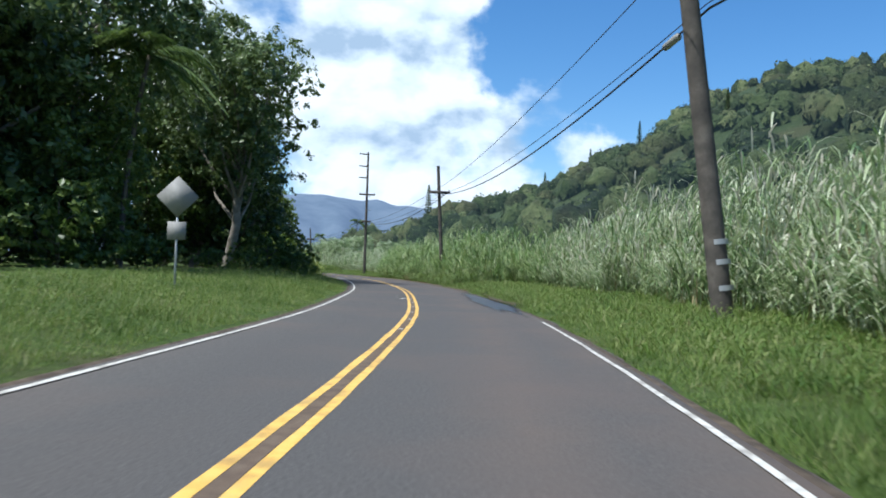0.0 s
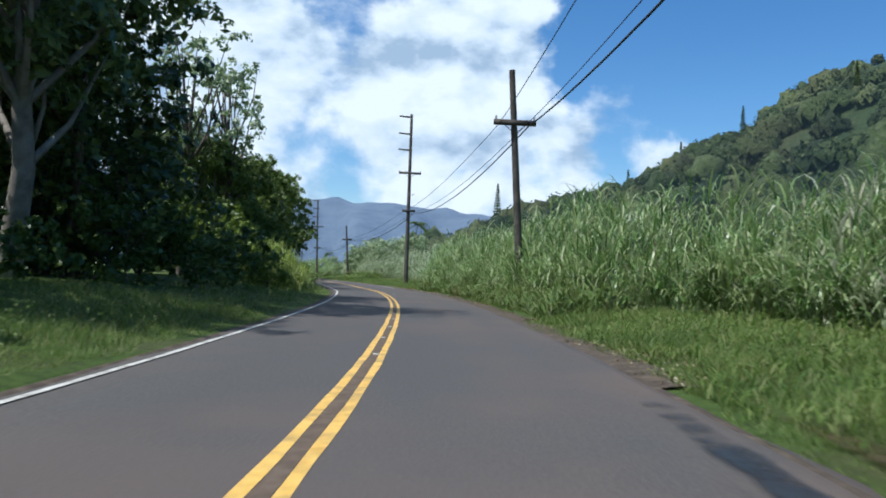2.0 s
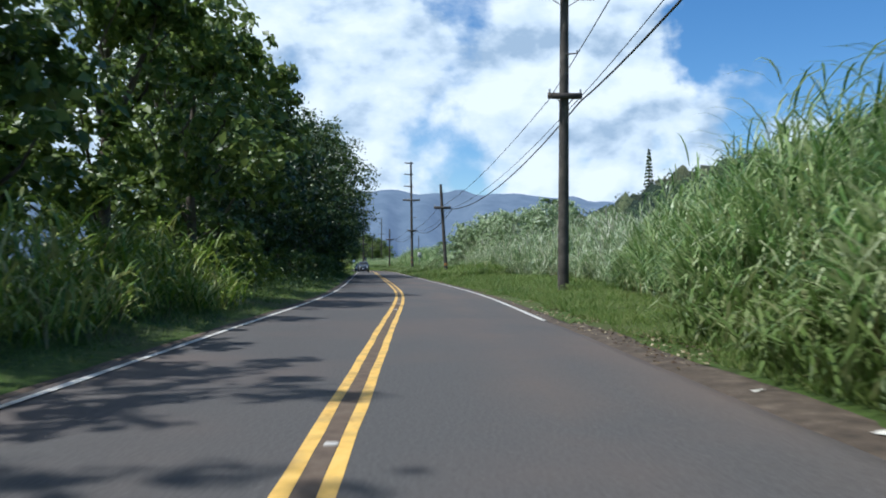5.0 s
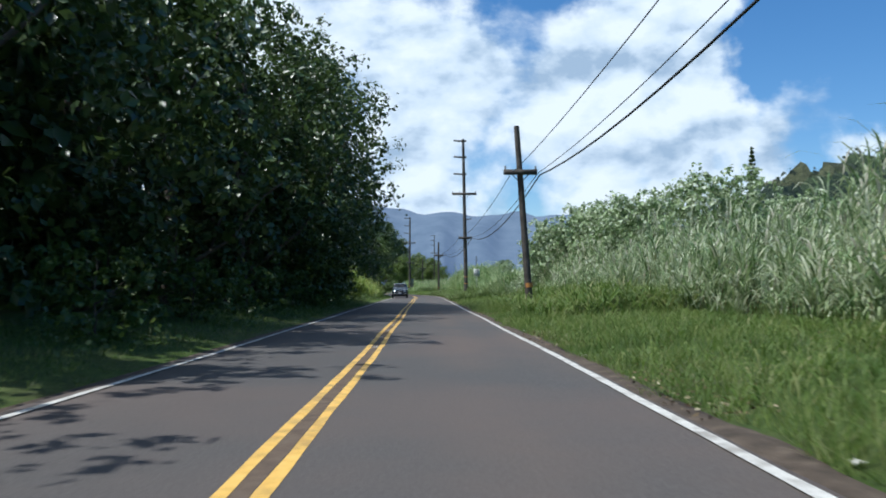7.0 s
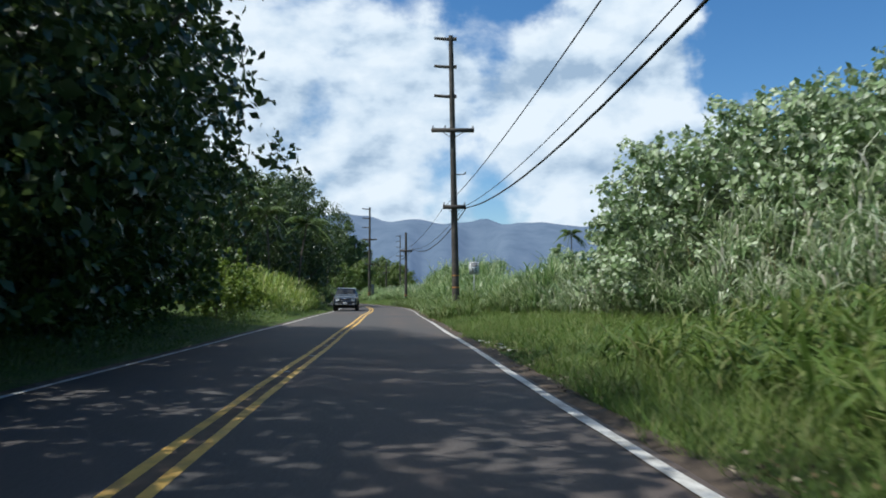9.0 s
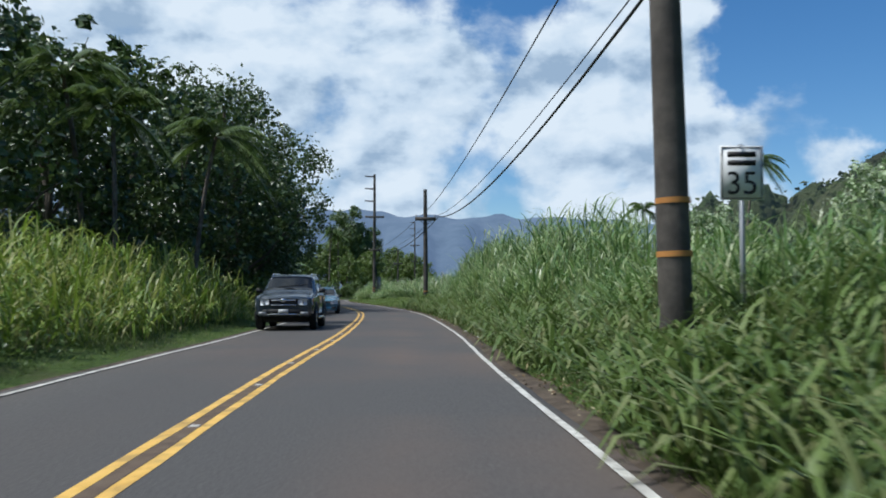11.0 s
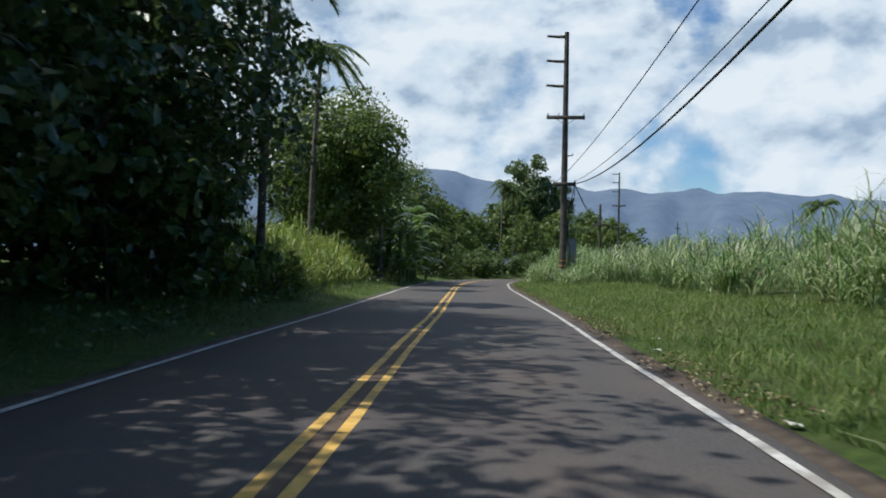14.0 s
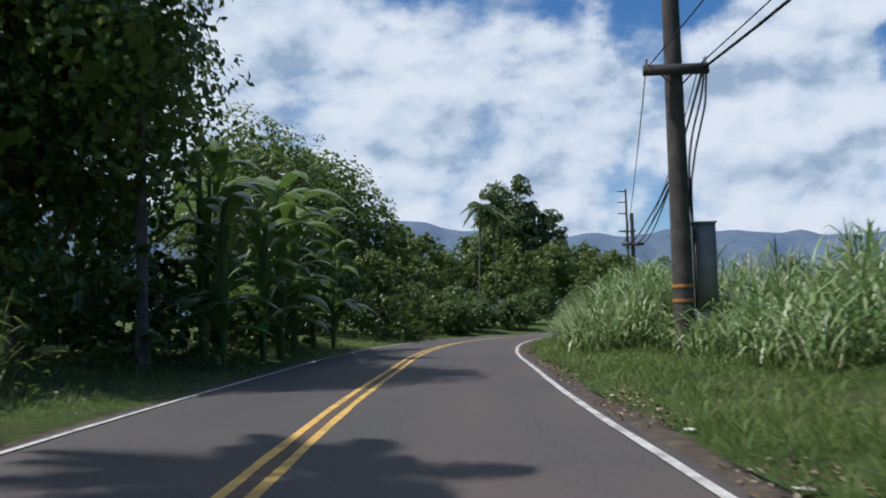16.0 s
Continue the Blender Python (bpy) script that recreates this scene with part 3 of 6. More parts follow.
def make_tree(name, height, radius, leaf_mat, leaves, leaf_size, base=0.25, clusters=34, lean=(0, 0), label="", long=1.6, flat=0.8, trunk_r=None, limbs=7, core=0, bark=None):
    root = new(name)
    top = np.array([lean[0], lean[1], height * 0.86])
    tr = trunk_r or height * 0.022
    stem = ragged((0, 0, -0.3), top, 9, height * 0.018)
    wood = [tube(stem, np.linspace(tr, tr * 0.25, 9))]
    cen = []
    for k in range(clusters):
        a = rng.uniform(0, 2 * np.pi)
        w = rng.uniform(0, 1)
        h = height * (base + (0.97 - base) * w)
        spread = radius * (1.0 - 0.75 * abs(w - 0.42) ** 1.4 * 1.6) * rng.uniform(0.35, 1.05)
        spread *= min(1.0, 0.42 + 2.4 * w)
        c = np.array([lean[0] * w + math.cos(a) * spread, lean[1] * w + math.sin(a) * spread, h])
        cen.append((c, radius * rng.uniform(0.24, 0.43)))
    for c, r in cen[:limbs + 5]:
        w = np.clip(c[2] / height - 0.22, 0.1, 0.8)
        st = stem[int(w * 8)]
        mid = (st + c) / 2 + np.array([0, 0, -0.04 * height])
        wood.append(tube(np.array([st, st * 0.6 + mid * 0.4, mid, (mid + c) / 2 + rng.normal(size=3) * 0.2, c]), np.array([0.42, 0.34, 0.26, 0.17, 0.06]) * tr, 5))
    v, f = merge(wood)
    trunk = new("trunk", mesh_from("trunk", v, f, bark or M_BARK, True))
    trunk.parent = root
    pts, looks = [], []
    wsum = sum(r * r for _, r in cen)
    for k_, (c, r) in enumerate(cen):
        n = max(8, int(leaves * r * r / wsum))
        m = max(4, n // 20)
        sub = rng.normal(size=(m, 3))
        sub /= np.linalg.norm(sub, axis=1)[:, None]
        sub *= (rng.uniform(0.12, 1.0, m) ** 0.45)[:, None]
        pick = rng.integers(0, m, n)
        tight = np.clip(rng.normal(size=(n, 3)), -1.5, 1.5) * rng.uniform(0.05, 0.17, n)[:, None]
        q = (sub[pick] + tight) * r
        d = sub[pick] + tight * 3.0
        d /= np.linalg.norm(d, axis=1)[:, None] + 1e-9
        looks.append(d)
        q[:, 2] *= flat
        q[:, 2] -= 0.25 * r * (np.linalg.norm(q[:, :2], axis=1) / r) ** 2
        pts.append(c + q)
    v, f = leaf_quads(np.concatenate(pts), leaf_size, long=long, face=np.concatenate(looks))
    if core:
        pick = rng.integers(0, len(cen), core)
        q = np.array([cen[i][0] for i in pick]) * np.array([0.8, 0.8, 1.0]) + rng.normal(size=(core, 3)) * np.array([cen[i][1] for i in pick])[:, None] * 0.3
        v, f = merge([(v, f), leaf_quads(q, leaf_size * 1.5, long=1.5)])
    crown = new("crown", mesh_from("crown", v, f, leaf_mat))
    crown.parent = root
    tagged(root, label, "tree")
    return root


def make_lobed(name, height, radius, leaf_mat, leaves, leaf_size, base, lobes, lean=(0, 0), label="", category="tree", bark=None, trunk_r=None):
    """A dense crown of rounded lobes: small leaves on the skin of each, larger ones in its depth."""
    root = new(name)
    tr = trunk_r or height * 0.024
    half = height * (1 - base) / 2
    mid = np.array([lean[0] * 0.6, lean[1] * 0.6, height * base + half])
    cen = []
    for k in range(lobes):
        w = 1 - 2 * (k + 0.5) / lobes
        a = k * 2.399 + rng.uniform(-0.35, 0.35)
        r = radius * rng.uniform(0.22, 0.5)
        q = np.array([math.cos(a) * math.sqrt(1 - w * w), math.sin(a) * math.sqrt(1 - w * w), w])
        reach = rng.uniform(0.62, 1.12)
        cen.append((mid + q * np.array([radius - r * 0.8, radius - r * 0.8, half - r * 0.75]) * reach + np.array([lean[0], lean[1], 0]) * w * 0.4, r))
    for k in range(lobes // 3):
        cen.append((mid + rng.normal(size=3) * np.array([0.25 * radius, 0.25 * radius, 0.4 * half]), radius * 0.36))
    stem = ragged((0, 0, -0.3), mid + np.array([0, 0, half * 0.4]), 9, height * 0.015)
    wood = [tube(stem, np.linspace(tr, tr * 0.3, 9))]
    for c, r in cen[:lobes:2]:
        st = stem[int(np.clip((c[2] / height - 0.2) * 8, 1, 6))]
        bow = (st + c) / 2 - np.array([0, 0, 0.04 * height])
        wood.append(tube(np.array([st, st * 0.5 + bow * 0.5, bow, (bow + c) / 2, c]), np.array([0.42, 0.34, 0.26, 0.18, 0.06]) * tr, 5))
    v, f = merge(wood)
    new("trunk", mesh_from("trunk", v, f, bark or M_BARK, True)).parent = root
    total = sum(r * r for _, r in cen)
    pts, looks, deep = [], [], []
    for c, r in cen:
        n = max(30, int(leaves * r * r / total))
        m = max(8, n // 16)
        sub = rng.normal(size=(m, 3))
        sub /= np.linalg.norm(sub, axis=1)[:, None]
        swell = rng.uniform(0.78, 1.06, m)
        pick = rng.integers(0, m, n)
        d = sub[pick] + rng.normal(size=(n, 3)) * 0.17
        d /= np.linalg.norm(d, axis=1)[:, None]
        pts.append(c + d * (r * swell[pick] * rng.uniform(0.86, 1.06, n))[:, None] * np.array([1, 1, 0.9]))
        looks.append(d)
        e = rng.normal(size=(n // 5, 3))
        e /= np.linalg.norm(e, axis=1)[:, None]
        deep.append(c + e * r * rng.uniform(0.3, 0.72, (n // 5, 1)))
    v, f = merge([leaf_quads(np.concatenate(pts), leaf_size, face=np.concatenate(looks), loose=0.5), leaf_quads(np.concatenate(deep), leaf_size * 2.2, long=1.3)])
    new("crown", mesh_from("crown", v, f, leaf_mat)).parent = root
    tagged(root, label, category)
    return root


def make_palm(name, height, fronds, size, mat, label, lean=(0.4, 0.2), skirt=False):
    root = new(name)
    stem = np.array([[lean[0] * w * w, lean[1] * w * w, -0.3 + (height + 0.3) * w] for w in np.linspace(0, 1, 10)])
    v, f = tube(stem, np.interp(np.linspace(0, 1, 10), [0, 0.08, 1], [0.24, 0.17, 0.11]), 9)
    trunk = new("trunk", mesh_from("trunk", v, f, M_BARK, True))
    trunk.parent = root
    tip = stem[-1]
    if skirt:   # dry flower stalks below the crown
        n = 150
        a, w = rng.uniform(0, 2 * np.pi, n), rng.uniform(0.78, 0.84, n)
        foot = np.stack([np.interp(w, np.linspace(0, 1, 10), stem[:, j]) for j in range(3)], 1)
        out = np.stack([np.cos(a), np.sin(a), rng.uniform(-0.6, 0.9, n)], 1)
        end = foot + out * rng.uniform(0.5, 0.95, n)[:, None]
        side = np.stack([-np.sin(a), np.cos(a), 0 * a], 1) * 0.03
        part_v = np.stack([foot - side, foot + side, end], 1).reshape(-1, 3)
        new("flower_stalks", mesh_from("flower_stalks", part_v, np.arange(n * 3).reshape(-1, 3), M_CANE_DRY)).parent = root
    for k in range(fronds):
        a = k * 2.399 + rng.uniform(-0.2, 0.2)
        rise = rng.uniform(-0.35, 1.15)
        w = np.linspace(0, 1, 9)
        out = np.array([math.cos(a), math.sin(a), 0])
        L = size * rng.uniform(0.8, 1.1)
        rib = tip + out * (w * L)[:, None] * math.cos(rise * 0.8) + np.array([0, 0, 1]) * ((w * math.sin(rise) - 0.75 * w * w) * L)[:, None]
        stalk = tube(rib, np.linspace(0.035, 0.008, 9), 4)
        pv = [stalk[0]]
        fv = [np.concatenate([stalk[1][:, :3], stalk[1][:, [0, 2, 3]]])]
        # leaflets
        m = 44
        tt = np.linspace(0.12, 1, m)
        base_p = np.stack([np.interp(tt, w, rib[:, j]) for j in range(3)], 1)
        side = np.cross(out, [0, 0, 1.0])
        for sg in (-1, 1):
            ln = size * 0.24 * np.sin(np.clip(tt * 2.6 + 0.35, 0, 3.0)) + 0.12
            tipp = base_p + (side * sg)[None] * ln[:, None] * 0.75 + out[None] * ln[:, None] * 0.45 - np.array([0, 0, 1.0])[None] * (ln * rng.uniform(0.35, 0.75, m))[:, None]
            wd = out[None] * 0.05
            q = np.stack([base_p - wd, base_p + wd, tipp], 1).reshape(-1, 3)
            k0 = sum(len(z) for z in pv)
            pv.append(q)
            fv.append(np.arange(m * 3).reshape(-1, 3) + k0)
        fr = new("frond", mesh_from("frond", np.concatenate(pv), np.concatenate(fv), mat))
        fr.parent = root
    tagged(root, label, "palm tree")
    return root


def place(ob, x, y, z, turn=0.0, size=1.0):
    ob.matrix_basis = pose(x, y, z, 0, 0, turn) @ Matrix.Diagonal((size, size, size, 1))
    return ob


def spot(y, off):
    s = S_OF_Y(y)
    a, b = on_road(s, off)
    return float(a), float(b), float(ground_z(s, off)) - 0.05


def blades(px, py, pz, height, width, mat, name, arch=0.5, segs=3, spread=0.6):
    """Arched pointed blades, one strip each, at the given feet."""
    n = len(px)
    a = rng.uniform(0, 2 * np.pi, n)
    out = np.stack([np.cos(a), np.sin(a), np.zeros(n)], 1)
    side = np.stack([-np.sin(a), np.cos(a), np.zeros(n)], 1)
    lean = rng.uniform(0.05, spread, n)
    foot = np.stack([px, py, pz], 1)
    rowsv = []
    for k in range(segs + 1):
        w = k / segs
        c = foot + out * (height * (lean * w + arch * 0.9 * w ** 2.4 * lean))[:, None] + np.array([0, 0, 1.0])[None] * (height * (w - arch * 0.45 * w ** 3))[:, None]
        if k == segs:
            rowsv.append(c[:, None])
        else:
            hw = (width * (0.5 if k else 0.35) * (1 - 0.25 * w))[:, None]
            rowsv.append(np.stack([c - side * hw, c + side * hw], 1))
    v = np.concatenate(rowsv, 1)
    m = v.shape[1]
    tri = []
    for k in range(segs - 1):
        b = 2 * k
        tri += [[b, b + 1, b + 3], [b, b + 3, b + 2]]
    tri.append([2 * segs - 2, 2 * segs - 1, 2 * segs])
    f = (np.arange(n)[:, None, None] * m + np.array(tri)[None]).reshape(-1, 3)
    return mesh_from(name, v.reshape(-1, 3), f, mat)


def arching(px, py, pz, length, width, mat, name, segs=4, first=(8, 38), last=(75, 165)):
    """Long leaves that rise, bow over and hang; first and last: degrees from upright at the foot and at the tip."""
    n = len(px)
    a = rng.uniform(0, 2 * np.pi, n)
    out = np.stack([np.cos(a), np.sin(a), np.zeros(n)], 1)
    side = np.stack([-np.sin(a), np.cos(a), np.zeros(n)], 1)
    t0, t1 = np.radians(rng.uniform(*first, n)), np.radians(rng.uniform(*last, n))
    c = np.stack([px, py, pz], 1)
    rowsv = []
    for k in range(segs + 1):
        w = k / segs
        if k == segs:
            rowsv.append(c[:, None])
        else:
            hw = (width * 0.5 * (0.55, 1.0, 0.95, 0.7, 0.5, 0.4)[k])[:, None]
            rowsv.append(np.stack([c - side * hw, c + side * hw], 1))
        th = t0 + (t1 - t0) * (w + 0.5 / segs) ** 1.3
        c = c + (out * np.sin(th)[:, None] + np.array([0, 0, 1.0]) * np.cos(th)[:, None]) * (length / segs)[:, None]
    v = np.concatenate(rowsv, 1)
    m = v.shape[1]
    tri = []
    for k in range(segs - 1):
        b = 2 * k
        tri += [[b, b + 1, b + 3], [b, b + 3, b + 2]]
    tri.append([2 * segs - 2, 2 * segs - 1, 2 * segs])
    f = (np.arange(n)[:, None, None] * m + np.array(tri)[None]).reshape(-1, 3)
    return mesh_from(name, v.reshape(-1, 3), f, mat)


# tall cane beside the road: inner edge of the stand along the way
CANE_Y = [-30, 10, 20, 30, 42, 48, 56, 62, 66, 70, 105, 115, 125, 140, 160, 195, 205, 214, 222, 229, 235, 250, 257, 267, 280, 291, 300, 315, 330, 345]
CANE_O = [9, 9, 8.8, 9.0, 9.2, 9.5, 9.6, 9.0, 6.8, 5.5, 5.2, 7.0, 8.6, 10.5, 10.8, 9.8, 8.6, 7, 6.2, 5.7, 5.4, 5.4, 7, 10, 11.2, 11, 11, 9, 7.5, 8]
CANE_H = [4.2, 4.2, 4.5, 5.3, 5.5, 5.4, 5.0, 4.4, 4.2, 4.8, 5.4, 4.2, 4.2, 4.6, 4.8, 4.0, 3.0, 2.4, 2.3, 2.9, 4.5, 5.2, 4.0, 3.4, 4.2, 3.8, 3.2, 2.6, 2.2, 2.2]


def stand(y, o, h, mat, name, label, leaves=6, long=1.0, dry=0.3, plumes=0.0, segs=3):
    """Stalks at the given places, each with several leaves that bow over, and upright young leaves at the top."""
    n = len(y)
    s = np.interp(y, LINE[:, 1], ARC)
    x, yy = on_road(s, o)
    z = ground_z(s, o)
    lev = np.sort(rng.uniform(0.0, 0.88, (n, leaves)), 1) * h[:, None]
    jx, jy = rng.normal(0, 0.10, (n, leaves)), rng.normal(0, 0.10, (n, leaves))
    ln = rng.uniform(0.75, 1.45, (n, leaves)) * long
    wd = rng.uniform(0.032, 0.066, (n, leaves)) * min(1.0, long + 0.2)
    f = lambda q: q.ravel()
    me = arching(f(x[:, None] + jx), f(yy[:, None] + jy), f(z[:, None] + lev), f(ln), f(wd), mat, name, segs)
    tagged(new(name, me), label, "cane", kind="stuff")
    top = rng.uniform(0, 1, n) < 0.55
    m = int(top.sum())
    if h.mean() > 1.6:
        me = arching(x[top], yy[top], z[top] + h[top] * 0.72, rng.uniform(0.7, 1.3, m), rng.uniform(0.03, 0.05, m), mat, "top_leaves", 3, (0, 16), (15, 85))
        tagged(new("cane_tops", me), "upright young leaves at the top of the cane", "cane", kind="stuff")
    m = int(n * dry)
    if m:
        me = blades(x[:m], yy[:m], z[:m], h[:m] * 0.85, np.full(m, 0.05), M_CANE_DRY, "dry_stalks", 0.3, 2, 0.2)
        tagged(new("dry_stalks", me), "dry tan stalks inside the tall grass", "cane", kind="stuff")
    m = int(n * plumes)
    if m:
        me = arching(x[-m:], yy[-m:], z[-m:] + h[-m:] * 0.82, rng.uniform(0.5, 0.9, m), rng.uniform(0.05, 0.085, m), M_PLUME, "plumes", 3, (0, 20), (30, 110))
        tagged(new("plumes", me), "pale feathery plumes above the cane", "cane", kind="stuff")


def cane(y0, y1, depth, count, label, plumes=0.0, segs=4, mat=None):
    per = 7
    m = count // per
    cy, cd = rng.uniform(y0, y1, m), rng.uniform(0, 1, m) ** 1.9 * depth
    lush = rng.uniform(0.72, 1.16, m)
    y = np.repeat(cy, per) + rng.normal(0, 0.26, m * per)
    d = np.maximum(0, np.repeat(cd, per) + rng.normal(0, 0.22, m * per))
    count = m * per
    s = np.interp(y, LINE[:, 1], ARC)
    o = np.interp(y, CANE_Y, CANE_O) + 0.8 * fbm(s, s * 0, 2.2) + d
    h = np.interp(y, CANE_Y, CANE_H) * (0.84 + 0.14 * fbm(s, o, 2.6) + 0.14 * fbm(s, o, 9.0, 4)) * np.repeat(lush, per) * rng.uniform(0.8, 1.1, count) * np.clip(0.30 + d / 1.9, 0.30, 1.0)
    k = rng.permutation(count)
    stand(y[k], o[k], h[k], mat or M_CANE, "cane_thicket", label, 5, 1.15, 0.2, plumes, segs)


cane(-5, 60, 8, 4900, "tall pale green cane grass beside the road verge", 0.45, 3, M_CANE_PALE)
cane(55, 128, 5, 6200, "tall bright green cane grass close to the asphalt")
cane(125, 212, 10, 4600, "tall pale green cane grass behind a wide grass verge", 0.22, 3, M_CANE_PALE)
cane(205, 262, 5, 5000, "tall bright green cane grass close to the asphalt")
cane(258, 350, 9, 4500, "green cane grass behind the grass verge", 0.28, 3)


def reeds(y0, y1, o0, o1, count, height, label, mat=None, long=0.75):
    y = rng.uniform(y0, y1, count)
    s = np.interp(y, LINE[:, 1], ARC)
    w = rng.uniform(0, 1, count)
    o = o0 + (o1 - o0) * w + 0.3 * fbm(s, s * 0, 1.7)
    h = height * (0.8 + 0.3 * fbm(s, o, 1.9)) * rng.uniform(0.6, 1.1, count) * np.clip(0.35 + w * 1.6, 0.3, 1)
    stand(y, o, h, mat or M_REED, "tall_grass", label, 5, long if height > 1.2 else min(0.8, height), 0.08)


reeds(85, 101, -4.8, -8.5, 900, 3.0, "tall yellow-green grass at the road edge")
reeds(105, 118, -4.2, -6.5, 450, 2.2, "tall yellow-green grass at the road edge")
reeds(215, 240, -4.4, -9, 1500, 2.9, "tall yellow-green grass beside the road")
reeds(280.5, 305, -5.5, -10, 2300, 3.0, "tall yellow-green grass beside the road")
reeds(313, 346, 5.0, 9.5, 2000, 2.9, "tall arching green grass round the foot of a pole", M_CANE, 1.1)
reeds(304, 316, 6.6, 10, 600, 1.9, "tall arching green grass round the foot of a pole", M_CANE, 0.9)
reeds(160, 182, 5.0, 10.5, 1300, 0.95, "lush green grass round the foot of a pole", M_GRASS)
reeds(212, 232, 4.8, 8, 700, 1.5, "tangled green grass below the cane", M_TANGLE)
reeds(62, 108, 4.4, 6.5, 1300, 0.9, "tangled green grass below the cane", M_TANGLE)
reeds(206, 264, 3.8, 5.4, 1700, 0.75, "tangled green grass at the edge of the asphalt", M_TANGLE)
reeds(234, 262, 4.3, 6, 700, 1.0, "tangled green grass below the cane", M_TANGLE)


for y0_, y1_, o0_, o1_, n_ in ((8, 62, 4.0, 9.0, 1500), (128, 206, 4.2, 10, 1800), (262, 340, 4.1, 9.5, 2300)):
    reeds(y0_, y1_, o0_, o1_, n_, 0.3, "rough tufts in the green verge grass", M_GRASS)


def verge(y0, y1, o0, o1, count, h0, h1, label):
    y = rng.uniform(y0, y1, count)
    s = np.interp(y, LINE[:, 1], ARC)
    w = rng.uniform(0, 1, count) ** 1.5
    o = o0 + (o1 - o0) * w
    o = np.where(np.abs(o) < 5, o + np.sign(o) * (0.20 * (1 + fbm(s, o * 0, 0.9)) + 0.24 * fbm(s, o * 0, 3.1, 2)), o)
    x, yy = on_road(s, o)
    h = rng.uniform(h0, h1, count) * (0.7 + 0.45 * fbm(x, yy, 1.1) + 0.25 * fbm(x, yy, 4.0, 2)) * np.clip((np.abs(o) - 3.0) / 1.6, 0.3, 1)
    me = blades(x, yy, ground_z(s, o) - 0.02, h, rng.uniform(0.016, 0.034, count), M_GRASS, "verge_grass", 0.6, 1, 0.9)
    tagged(new("verge_grass", me), label, "grass", kind="stuff")


verge(-2, 62, 3.4, 11, 100000, 0.18, 0.52, "short green verge grass along the road edge")
verge(60, 130, 4.1, 8, 48000, 0.18, 0.52, "short green verge grass below the cane")
verge(128, 212, 3.52, 13, 90000, 0.26, 0.74, "short green verge grass along the road edge")
verge(205, 350, 3.52, 12, 120000, 0.18, 0.52, "short green verge grass along the road edge")
verge(-2, 62, -3.2, -12, 90000, 0.2, 0.6, "bright green grass on a low bank beside the road")
verge(60, 345, -3.2, -7, 80000, 0.2, 0.55, "green grass along the shaded road edge")



def weeds(y0, y1, o0, o1, count, size, high, mat, label):
    """Low leafy clumps and tufts that break up the grass."""
    m = count // 24
    y = rng.uniform(y0, y1, m)
    s = np.interp(y, LINE[:, 1], ARC)
    o = o0 + (o1 - o0) * rng.uniform(0, 1, m)
    x, yy = on_road(s, o)
    keep = fbm(x, yy, 3.0) > -0.2
    x, yy, s, o = x[keep], yy[keep], s[keep], o[keep]
    m = len(x)
    r = rng.uniform(0.15, 0.45, m)
    d = rng.normal(size=(m, 24, 3)) * r[:, None, None]
    d[..., 2] = np.abs(d[..., 2]) * high
    c = np.stack([x, yy, ground_z(s, o) + 0.08], 1)[:, None] + d
    v, f = leaf_quads(c.reshape(-1, 3), size, 0.5, 1.7)
    tagged(new("verge_weeds", mesh_from("verge_weeds", v, f, mat)), label, "weeds", kind="stuff")


weeds(0, 66, -4.2, -9, 12000, 0.036, 0.9, M_GRASS, "leafy green weeds in the bank grass")
weeds(4, 66, 5.0, 9, 9000, 0.036, 0.7, M_GRASS, "leafy green weeds in the verge grass")
weeds(66, 340, 4.6, 10, 20000, 0.036, 0.7, M_GRASS, "leafy green weeds in the verge grass")
weeds(84, 340, -3.9, -6, 14000, 0.07, 1.0, M_LEAF, "leafy green weeds along the road edge")

